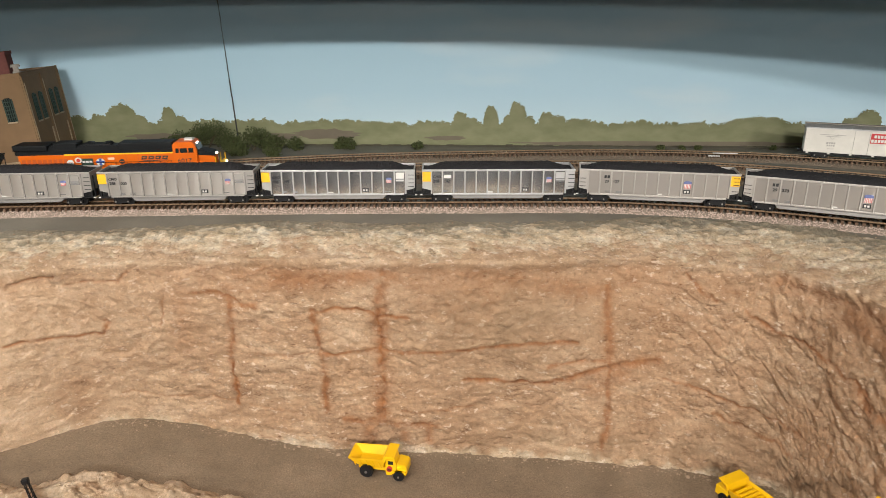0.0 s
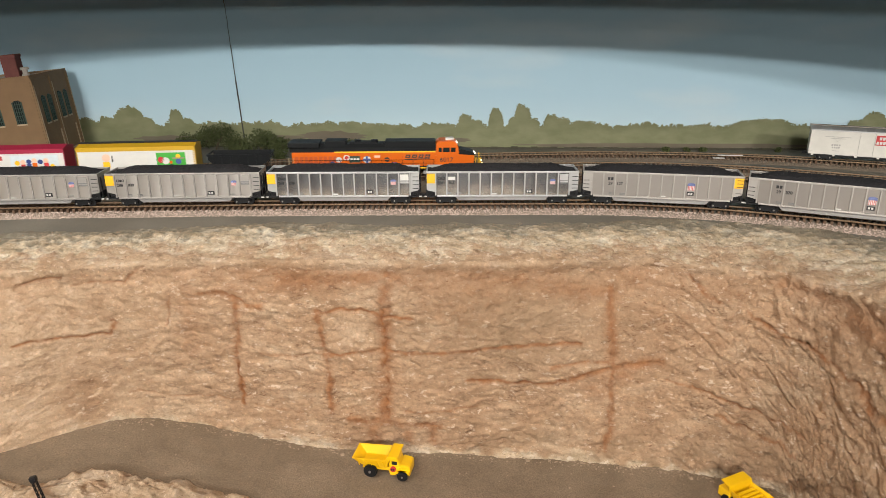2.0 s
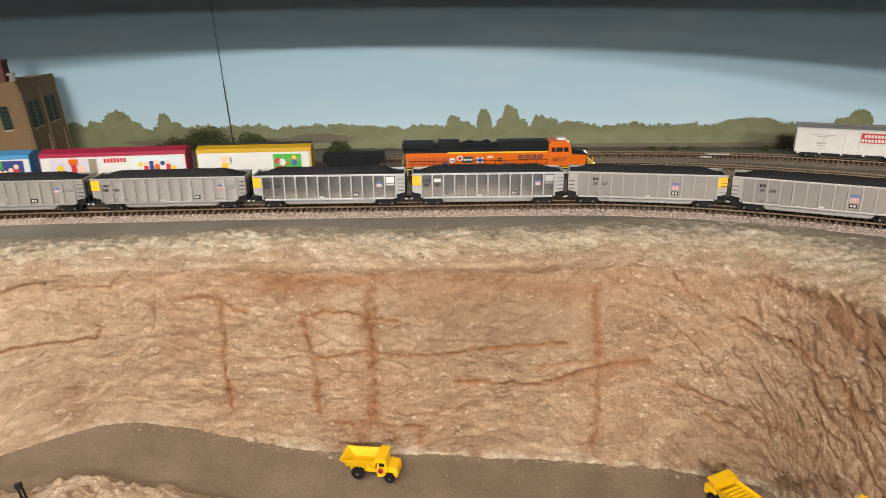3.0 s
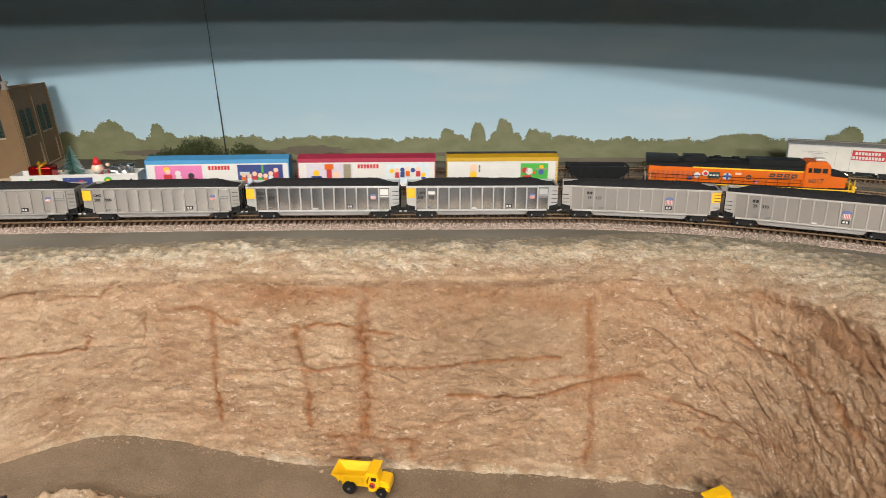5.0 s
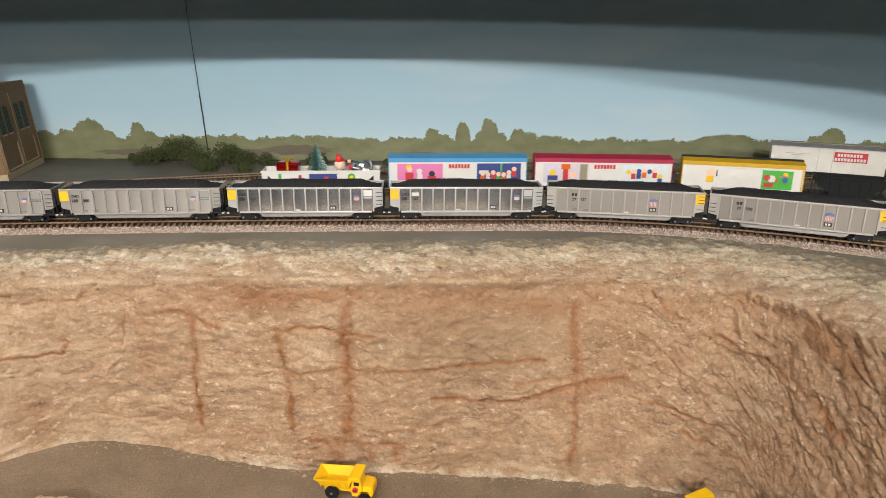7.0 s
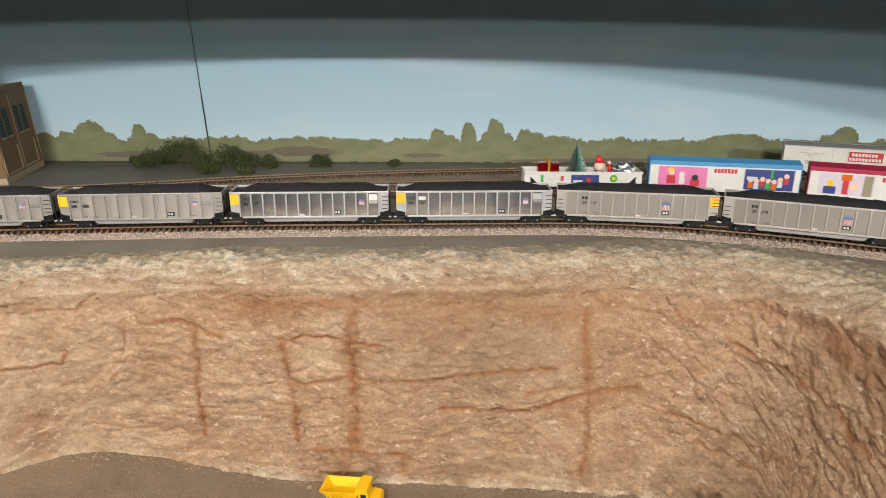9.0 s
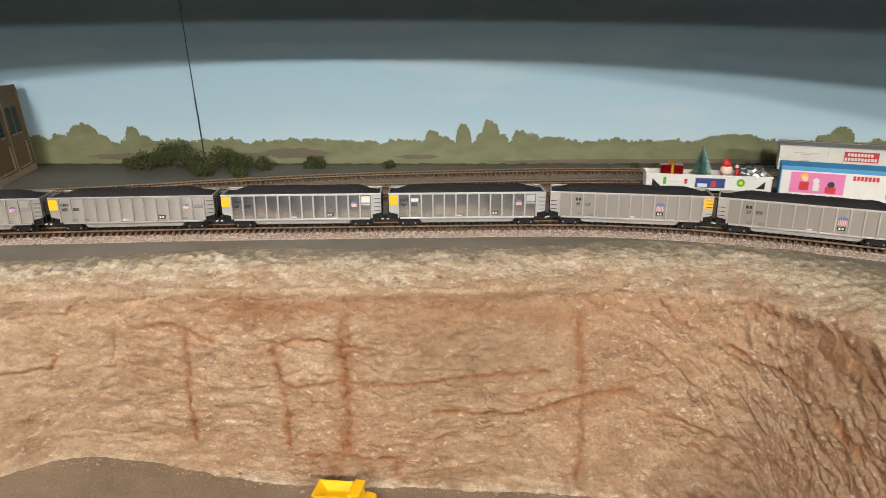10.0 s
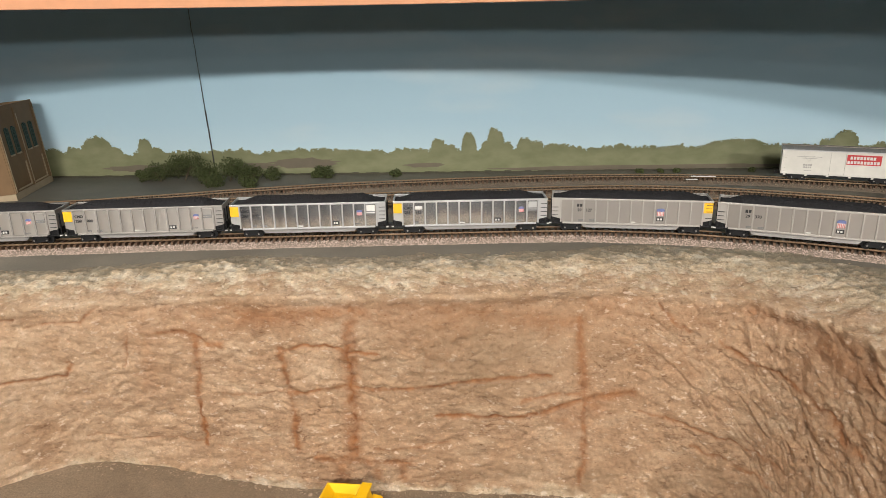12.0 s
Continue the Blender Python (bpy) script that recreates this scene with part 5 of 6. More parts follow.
    for nm, count, m, spread in (("tree_bristles", 1500, BRUSH_GREEN, 1.0), ("snow_tips", 700, SNOW, 1.08)):
        verts, faces = [], []
        for _ in range(count):
            f = rng.random() ** 1.3
            z = 0.0210 + 0.0450 * f
            r = (0.0165 * (1 - f) + 0.0008) * rng.uniform(0.75, 1.05) * spread
            a = rng.uniform(0, 6.283)
            c = Vector((-0.0075, 0, z))
            tip = c + Vector((r * math.cos(a), r * math.sin(a), 0.0025 * (1 - f)))
            st = c.lerp(tip, 0.0 if nm == "tree_bristles" else 0.72)
            o = Vector((-math.sin(a), math.cos(a), 0.4)) * 0.00035
            k = len(verts)
            verts += [st - o, st + o, tip + o * 0.7, tip - o * 0.7]
            faces.append((k, k + 1, k + 2, k + 3))
        mesh_object(nm, verts, faces, m, tree, smooth=False)
    ornament = bmesh.new()
    ball(ornament, (-0.0175, -0.006, 0.0335), 0.0016)
    ball(ornament, (-0.0010, -0.009, 0.0300), 0.0014)
    part("ornament", ornament, GOLD, tree)
    bm = bmesh.new()
    ball(bm, (0.0245, 0, 0.0210), 0.0095, (1, 0.8, 1.0))
    ball(bm, (0.0245, -0.001, 0.0355), 0.0080)
    ball(bm, (0.0385, 0, 0.0310), 0.0030, (0.9, 0.9, 2.0))
    ball(bm, (0.0375, 0, 0.0400), 0.0026)
    tube(bm, (0.0245, 0, 0.0400), (0.0225, 0, 0.0500), 0.0072, 16, 0.0018)
    doll = part("seated_doll", bm, DOLL_RED, root, "plain red and white holiday doll")
    me = doll.data
    me.materials.append(WHITE)
    me.materials.append(SKIN_PRINT)
    for p in me.polygons:
        c = p.center
        p.use_smooth = True
        if (c - Vector((0.0245, -0.001, 0.0355))).length < 0.0086 and c.z < 0.0405:
            p.material_index = 1 if c.z < 0.0340 or c.z > 0.0390 else 2
        elif c.x > 0.034 and c.z > 0.0378:
            p.material_index = 2
    bm = bmesh.new()
    box(bm, 0.0410, 0.0690, -0.0105, 0.0110, 0.0113, 0.0385)
    bmesh.ops.subdivide_edges(bm, edges=bm.edges[:], cuts=7, use_grid_fill=True)
    for v in bm.verts:
        v.co += Vector((0.0026 * noise.noise(v.co * 190), 0.0022 * noise.noise(v.co * 210), 0.0034 * noise.noise(v.co * 180) + (0.10 * (v.co.x - 0.050) if v.co.z > 0.03 else 0)))
    part("silver_gift", bm, GIFT_SILVER, root, "crumpled silver foil gift parcel")
    return root


def locomotive():
    root = thing("locomotive", "orange and black six-axle diesel locomotive, lights on", "locomotive", "moving train")
    hw = 0.0135
    # frame and walkway
    part("frame", box(bmesh.new(), -0.126, 0.124, -0.0172, 0.0172, 0.0125, 0.0160, 0.0005), ENGINE_BLACK, root)
    part("sill_stripe", plate(-0.126, 0.124, 0.0135, 0.0152, -0.0173), ENGINE_YELLOW, root, "yellow sill stripe")
    # long hood, lower orange and upper black
    part("hood", box(bmesh.new(), -0.121, 0.066, -hw, hw, 0.0160, 0.0375, 0.0008), ORANGE, root, "orange long hood")
    prof = [(-hw, 0.0375), (-hw, 0.0440), (-0.009, 0.0495), (0.009, 0.0495), (hw, 0.0440), (hw, 0.0375)]
    bm = bmesh.new()
    a = [bm.verts.new((-0.124, y, z)) for y, z in prof]
    b = [bm.verts.new((0.066, y, z)) for y, z in prof]
    bm.faces.new(a)
    bm.faces.new(b[::-1])
    for i in range(6):
        bm.faces.new((a[i], b[i], b[(i + 1) % 6], a[(i + 1) % 6]))
    bmesh.ops.bevel(bm, geom=bm.edges[:], offset=0.0006, segments=2, affect="EDGES")
    roof = part("hood_roof", bm, ENGINE_BLACK, root, "black hood roof")
    for x0, x1, w, z in ((-0.125, -0.084, 0.0165, 0.0520), (-0.078, -0.050, 0.0120, 0.0540), (0.0, 0.066, 0.0130, 0.0530), (-0.046, -0.010, 0.0080, 0.0512)):
        part("roof_box", box(bmesh.new(), x0, x1, -w, w, 0.0440, z, 0.0012), ENGINE_BLACK, roof)
    for x in (-0.036, -0.014):
        bm = bmesh.new()
        tube(bm, (x, 0, 0.049), (x, 0, 0.0535), 0.0045, 16)
        part("roof_fan", bm, ENGINE_BLACK, roof)
    part("hood_stripe", plate(-0.066, 0.066, 0.0366, 0.0386, -hw), ENGINE_YELLOW, root, "yellow hood stripe")
    part("end_stripe", plate(0.0655, 0.0690, 0.0160, 0.0384, -hw), ORANGE, root)
    for k in range(9):
        x = -0.117 + k * 0.0062
        part("louvre", plate(x, x + 0.0045, 0.0205, 0.0315, -hw, 0.0004), mat_louvre, root)
    for k in range(8):
        x = -0.05 + k * 0.0145
        part("door_seam", plate(x, x + 0.0004, 0.0170, 0.0360, -hw, 0.0002), mat_louvre, root)
    # prints on the hood
    y = -hw - 0.0001

    def disc(cx, cz, r, m, yy=y):
        bm2 = bmesh.new()
        tube(bm2, (cx, yy - 0.0004, cz), (cx, yy + 0.0004, cz), r, 18)
        return part("herald", bm2, m, root)

    disc(-0.0600, 0.0265, 0.0040, PALE_PRINT)
    part("herald_bar", plate(-0.0625, -0.0575, 0.0262, 0.0268, y - 0.0005), SIGN_RED, root)
    disc(-0.0500, 0.0295, 0.0042, WHITE)
    disc(-0.0500, 0.0295, 0.0026, SIGN_RED, y - 0.0004)
    disc(-0.0685, 0.0215, 0.0028, NAVY)
    part("herald", plate(-0.0470, -0.0325, 0.0222, 0.0318, y), SASH_GREEN, root, "green herald")
    for k in range(3):
        part("herald_bar", plate(-0.0450 + k * 0.0042, -0.0420 + k * 0.0042, 0.0258, 0.0284, y - 0.0004), WHITE, root)
    disc(-0.0235, 0.0265, 0.0052, WHITE)
    part("herald_bar", plate(-0.0250, -0.0220, 0.0214, 0.0316, y - 0.0005), STEEL_BLUE, root)
    part("herald_bar", plate(-0.0286, -0.0184, 0.0250, 0.0280, y - 0.0006), STEEL_BLUE, root)
    part("herald", plate(-0.0140, -0.0065, 0.0292, 0.0325, y), SKIN_PRINT, root)
    disc(0.0025, 0.0265, 0.0034, INK)
    part("herald_bar", plate(0.0, 0.0050, 0.0259, 0.0271, y - 0.0005), ORANGE, root)
    part("herald", plate(0.0085, 0.0150, 0.0205, 0.0222, y), STEEL_BLUE, root)
    part("herald", plate(0.0100, 0.0135, 0.0180, 0.0222, y), PINK, root)
    # slanted wordmark as plain bars
    for k in range(4):
        x = 0.0260 + k * 0.0085
        part("wordmark_bar", prism(bmesh.new(), [(x, 0.0285), (x + 0.0066, 0.0285), (x + 0.0080, 0.0335), (x + 0.0014, 0.0335)], y - 0.0003, y + 0.0004), INK, root)
        part("wordmark_slit", prism(bmesh.new(), [(x + 0.0022, 0.0304), (x + 0.0052, 0.0304), (x + 0.0056, 0.0317), (x + 0.0026, 0.0317)], y - 0.0006, y + 0.0004), ORANGE, root)
    part("wordmark_swoosh", prism(bmesh.new(), [(0.0210, 0.0255), (0.0560, 0.0268), (0.0600, 0.0278), (0.0300, 0.0272)], y - 0.0003, y + 0.0004), INK, root)
    # cab
    bm = bmesh.new()
    prism(bm, [(0.0665, 0.0160), (0.0665, 0.0490), (0.0700, 0.0530), (0.0905, 0.0530), (0.0945, 0.0485), (0.0960, 0.0390), (0.0960, 0.0160)], -0.0165, 0.0165, 0.0007)
    cab = part("cab", bm, ORANGE, root, "orange crew cab")
    part("cab_window", plate(0.0700, 0.0920, 0.0375, 0.0440, -0.0166), DARK_GLASS, cab)
    for x in (0.0742, 0.0845):
        part("window_post", plate(x, x + 0.0012, 0.0370, 0.0445, -0.0169), ORANGE, cab)
    part("windshield", prism(bmesh.new(), [(0.0935, 0.0480), (0.0975, 0.0395), (0.0985, 0.0395), (0.0945, 0.0482)], -0.0135, 0.0135), DARK_GLASS, cab)
    part("roof_lamp_box", box(bmesh.new(), 0.0790, 0.0900, -0.0060, 0.0060, 0.0530, 0.0560, 0.0006), WHITE, cab)
    part("beacon", box(bmesh.new(), 0.0920, 0.0945, -0.0050, 0.0050, 0.0470, 0.0500, 0.0004), LAMP_WHITE, cab, "glowing headlight pair")
    lettering("cab_number", "6017", 0.0088, 0.0712, -0.0168, 0.0232, INK, cab, 0.00008)
    # nose
    bm = bmesh.new()
    prism(bm, [(0.0960, 0.0160), (0.0960, 0.0400), (0.1130, 0.0360), (0.1165, 0.0330), (0.1165, 0.0160)], -0.0115, 0.0115, 0.0009)
    nose = part("nose", bm, ORANGE, root, "orange short nose")
    part("nose_top", prism(bmesh.new(), [(0.0960, 0.0330), (0.0960, 0.0412), (0.1135, 0.0368), (0.1172, 0.0335), (0.1172, 0.0312)], -0.0120, 0.0120, 0.0004), ENGINE_BLACK, nose, "black nose top")
    part("headlight", box(bmesh.new(), 0.1160, 0.1180, -0.004, 0.004, 0.0320, 0.0345, 0.0004), LAMP_WHITE, nose, "glowing nose headlight")
    # pilot, steps, ditch lights
    bm = bmesh.new()
    box(bm, 0.1225, 0.1260, -0.0165, 0.0165, 0.0040, 0.0215, 0.0005)
    part("pilot", bm, ENGINE_YELLOW, root, "yellow pilot plate")
    for s in (-1, 1):
        bm = bmesh.new()
        ball(bm, (0.1262, s * 0.0110, 0.0185), 0.0019)
        part("ditch_light", bm, DITCH_LIGHT, root, "glowing ditch light")
    for e in (-1, 1):
        for s in (-1, 1):
            bm = bmesh.new()
            x = e * 0.1215
            for dx in (-0.003, 0.003):
                tube(bm, (x + dx, s * 0.0168, 0.0045), (x + dx, s * 0.0168, 0.0300), 0.0005, 6)
            for k in range(4):
                box(bm, x - 0.0032, x + 0.0032, s * 0.0168 - 0.0014, s * 0.0168 + 0.0014, 0.0045 + k * 0.0034, 0.0052 + k * 0.0034)
            part("step_ladder", bm, TRIM_TAN if e < 0 else ENGINE_YELLOW, root)
        coupler(root, e * 0.126, e)
    for s in (-1, 1):
        bm = bmesh.new()
        for k in range(14):
            x = -0.112 + k * 0.0135
            tube(bm, (x, s * 0.0168, 0.0160), (x, s * 0.0168, 0.0262), 0.0003, 5)
        tube(bm, (-0.121, s * 0.0168, 0.0262), (0.064, s * 0.0168, 0.0262), 0.00035, 5)
        tube(bm, (-0.121, s * 0.0168, 0.0212), (0.064, s * 0.0168, 0.0212), 0.0003, 5)
        part("handrail", bm, ENGINE_BLACK, root)
    # fuel tank and three-axle trucks
    bm = bmesh.new()
    prism(bm, [(-0.031, 0.0120), (-0.027, 0.0040), (0.027, 0.0040), (0.031, 0.0120)], -0.0155, 0.0155, 0.0012)
    part("fuel_tank", bm, SILL_GREY, root)
    for s in (-1, 1):
        bm = bmesh.new()
        tube(bm, (-0.024, s * 0.0150, 0.0130), (0.020, s * 0.0150, 0.0130), 0.0022, 12)
        part("air_reservoir", bm, ALUMINIUM, root)
    for e in (-1, 1):
        x = e * 0.080
        bm = bmesh.new()
        for s in (-1, 1):
            y2 = s * 0.0152
            prism(bm, [(x - 0.031, 0.0060), (x - 0.027, 0.0040), (x + 0.027, 0.0040), (x + 0.031, 0.0060), (x + 0.029, 0.0098), (x - 0.029, 0.0098)], y2 - 0.0010, y2 + 0.0010)
            for k in (-1, 0, 1):
                box(bm, x + k * 0.0215 - 0.003, x + k * 0.0215 + 0.003, y2 - 0.0017, y2 + 0.0017, 0.0034, 0.0090, 0.0004)
        box(bm, x - 0.026, x + 0.026, -0.0070, 0.0070, 0.0050, 0.0125)
        tr = part("truck", bm, SILL_GREY, root, "grey three-axle truck")
        for k in (-1, 0, 1):
            bm = bmesh.new()
            for s in (-1, 1):
                tube(bm, (x + k * 0.0215, s * 0.0075, 0.0060), (x + k * 0.0215, s * 0.0100, 0.0060), 0.0060, 20)
            tube(bm, (x + k * 0.0215, -0.0165, 0.0060), (x + k * 0.0215, 0.0165, 0.0060), 0.0016, 8)
            part("wheelset", bm, WHEEL, tr)
    return root


mat_louvre = mat("dark_orange_grille", (0.42, 0.07, 0.006), 0.5, 0, 0.1)

ENGINE = locomotive()
for piece in ENGINE.children_recursive:
    piece.data.transform(Matrix.Diagonal((1.052, 1, 0.93, 1)))
HOPPER = black_hopper()
GOLD_CAR = box_car("box_car", GOLD_ROOF, "white box car with mustard roof and green picture", 0.152, "moving train", 2)
RED_CAR = box_car("box_car", RED_ROOF, "white box car with crimson roof and two printed pictures", 0.186, "moving train", 1)
BLUE_CAR = box_car("box_car", BLUE_ROOF, "white box car with blue roof and two printed pictures", 0.188, "moving train", 0)
GIFT_CAR = gift_car()


PALE_INK = mat("pale_ink", (0.33, 0.32, 0.30), 0.6, 0, 0.02)


def reefer():
    root = thing("refrigerator_car", "old white refrigerator car with red sign panel", "freight car")
    h, hw, z0, z1 = 0.0775, 0.0172, 0.0100, 0.0470
    part("body", box(bmesh.new(), -h, h, -hw, hw, z0, z1, 0.0005), REEFER_WHITE, root)
    bm = bmesh.new()
    prof = [(-hw - 0.0009, z1 - 0.0012), (-hw - 0.0009, z1 + 0.0003), (0, z1 + 0.0034), (hw + 0.0009, z1 + 0.0003), (hw + 0.0009, z1 - 0.0012)]
    a = [bm.verts.new((-h - 0.001, p, z)) for p, z in prof]
    b = [bm.verts.new((h + 0.001, p, z)) for p, z in prof]
    bm.faces.new(a)
    bm.faces.new(b[::-1])
    for i in range(5):
        bm.faces.new((a[i], b[i], b[(i + 1) % 5], a[(i + 1) % 5]))
    roof = part("roof", bm, ALUMINIUM, root, "silver ribbed roof")
    for k in range(14):
        x = -h + 0.004 + k * (2 * h - 0.008) / 13
        bm = bmesh.new()
        for s in (-1, 1):
            tube(bm, (x, s * (hw + 0.0006), z1 + 0.0008), (x, 0, z1 + 0.0039), 0.0005, 5)
        part("roof_rib", bm, ALUMINIUM, roof)
    part("roof_walk", box(bmesh.new(), -h - 0.002, h + 0.002, -0.0042, 0.0042, z1 + 0.0042, z1 + 0.0052, 0.0002), ROOF_GREY, roof)
    y = -hw - 0.0001
    p = part("sign_panel", plate(0.0085, 0.0525, 0.0280, 0.0425, y), SIGN_RED, root, "red sign panel with white bars")
    for x, z, n in ((0.0125, 0.0360, 8), (0.0095, 0.0295, 10)):
        for k in range(n):
            part("word_bar", plate(x + k * 0.0042, x + k * 0.0042 + 0.0031, z, z + 0.0042, y - 0.0004), WHITE, p)
    for k in range(4):
        part("mark_bar", plate(-0.0480 + k * 0.0032, -0.0456 + k * 0.0032, 0.0235, 0.0262, y, 0.0002), PALE_INK, root)
        part("mark_bar", plate(-0.0470 + k * 0.0028, -0.0450 + k * 0.0028, 0.0200, 0.0224, y, 0.0002), PALE_INK, root)
    for x, w, z in ((-0.058, 0.034, 0.0368), (-0.050, 0.020, 0.0345), (-0.0455, 0.009, 0.0160)):
        part("small_print", plate(x, x + w, z, z + 0.0006, y, 0.0002), PALE_INK, root)
    for s in (-1, 1):
        part("heart_print", prism(bmesh.new(), [(-0.0410, 0.0300), (-0.0410 + s * 0.0075, 0.0385), (-0.0410 + s * 0.0071, 0.0386), (-0.0410, 0.0304)], y - 0.0002, y + 0.0004), PALE_INK, root)
    for x in (-0.0125, 0.0070):
        part("door_seam", plate(x, x + 0.0004, z0 + 0.001, z1 - 0.002, y, 0.0003), PALE_INK, root)
    for k in range(3):
        part("hinge", plate(-0.0140, -0.0110, 0.0150 + k * 0.012, 0.0160 + k * 0.012, y, 0.0007), REEFER_WHITE, root)
    for k in range(6):
        x = -h + 0.004 + k * (2 * h - 0.010) / 5
        part("sill_tab", box(bmesh.new(), x, x + 0.0034, -hw - 0.0006, -hw + 0.0008, z0 - 0.0022, z0 + 0.0008, 0.0003), REEFER_WHITE, root)
    part("side_sill", box(bmesh.new(), -h, h, -hw + 0.002, hw - 0.002, z0 - 0.0030, z0 - 0.0001), BLACK, root)
    for e in (-1, 1):
        for k in range(6):
            part("rung", plate(e * (h - 0.004) - 0.003, e * (h - 0.004) + 0.003, 0.0140 + k * 0.0050, 0.0146 + k * 0.0050, y, 0.0007), REEFER_WHITE, root)
        bogie(root, e * 0.054)
        coupler(root, e * h, e)
    return root


REEFER = reefer()
REEFER.matrix_world = REAR.stance(REAR.s_of_x(0.575) + 0.0775, 0.108, RAIL_TOP)


# ---------------------------------------------------------------- building
def factory():
    root = thing("factory_building", "tan brick factory with tall windows beside the tracks", "building")
    W, D, H = 0.42, 0.148, 0.134
    part("wall", box(bmesh.new(), -W, 0, 0, D, 0.0, H, 0.0006), TAN_BRICK, root)
    bm = bmesh.new()
    box(bm, -W - 0.001, 0.001, -0.001, 0.003, H - 0.001, H + 0.005, 0.0004)
    box(bm, -0.003, 0.0012, 0.003, D + 0.001, H - 0.001, H + 0.0052, 0.0004)
    box(bm, -W, 0.0, D - 0.003, D + 0.001, H - 0.001, H + 0.0048, 0.0004)
    part("parapet", bm, TAN_BRICK, root)
    part("roof", box(bmesh.new(), -W + 0.001, -0.003, 0.003, D - 0.003, H, H + 0.0015), ROOF_GREY, root, "grey gravel roof")
    part("base_course", box(bmesh.new(), -W - 0.001, 0.0014, -0.0014, D + 0.001, 0.0, 0.010, 0.0004), TRIM_TAN, root)
    bm = box(bmesh.new(), -0.062, -0.040, 0.070, 0.092, H + 0.001, H + 0.034, 0.0008)
    ch = part("chimney", bm, CHIMNEY, root, "dark red brick chimney")
    part("chimney_cap", box(bmesh.new(), -0.063, -0.039, 0.069, 0.093, H + 0.031, H + 0.036, 0.0006), CHIMNEY, ch)
    bm = bmesh.new()
    tube(bm, (-0.022, 0.050, H + 0.001), (-0.022, 0.050, H + 0.006), 0.0066, 14, 0.0050)
    tube(bm, (-0.022, 0.050, H + 0.006), (-0.022, 0.050, H + 0.012), 0.0040, 14)
    tube(bm, (-0.022, 0.050, H + 0.012), (-0.022, 0.050, H + 0.016), 0.0070, 14, 0.0058)
    part("roof_vent", bm, ROOF_GREY, root)

    def window(face, u, w, z0, z1):
        """A tall arched sash in the front (0) or the side (1)."""
        out = [(u - w, z0), (u + w, z0), (u + w, z1 - 0.003), (u + w * 0.5, z1), (u - w * 0.5, z1), (u - w, z1 - 0.003)]
        m = Matrix.Identity(4) if face == 0 else pose(0, 0, 0, 0, 0, 90)
        bm2 = prism(bmesh.new(), out, -0.0006, 0.001)
        bmesh.ops.transform(bm2, matrix=m, verts=bm2.verts[:])
        win = part("window", bm2, DARK_GLASS, root)
        bm2 = bmesh.new()
        for k in range(3):
            x = u - w * 0.5 + k * w * 0.5
            box(bm2, x - 0.0004, x + 0.0004, -0.0012, 0.0, z0, z1 - 0.001)
        for k in range(1, 6):
            z = z0 + (z1 - z0) * k / 6
            box(bm2, u - w, u + w, -0.0012, 0.0, z - 0.0004, z + 0.0004)
        for x in (u - w, u + w):
            box(bm2, x - 0.0008, x + 0.0008, -0.0016, 0.0, z0, z1 - 0.002)
        bmesh.ops.transform(bm2, matrix=m, verts=bm2.verts[:])
        part("sash", bm2, SASH_GREEN, win, "dark green sash bars")
        bm2 = box(bmesh.new(), u - w - 0.001, u + w + 0.001, -0.0022, 0.0, z0 - 0.0022, z0, 0.0003)
        bmesh.ops.transform(bm2, matrix=m, verts=bm2.verts[:])
        part("sill", bm2, TRIM_TAN, win)

    for k in range(9):
        window(0, -0.026 - k * 0.032, 0.0062, 0.070, 0.105)
    for bay in range(2):
        y0 = 0.010 + bay * 0.067
        window(1, y0 + 0.020, 0.0058, 0.066, 0.107)
        window(1, y0 + 0.044, 0.0058, 0.066, 0.107)
        bm = bmesh.new()
        box(bm, 0.0, 0.0016, y0 + 0.006, y0 + 0.058, 0.0125, 0.0145)
        box(bm, 0.0, 0.0016, y0 + 0.056, y0 + 0.058, 0.0145, 0.050)
        part("panel_moulding", bm, TRIM_TAN, root)
    for y in (0.0035, 0.074, 0.1445):
        part("pilaster", box(bmesh.new(), 0.0, 0.0024, y - 0.0032, y + 0.0032, 0.010, H, 0.0004), TAN_BRICK, root)
        part("pilaster_edge", box(bmesh.new(), 0.0, 0.0030, y - 0.0008, y + 0.0008, 0.010, H - 0.010), TRIM_TAN, root)
    root.matrix_world = pose(-0.592, 1.138, 0.0, 0, -5.0, 11)
    return root


factory()


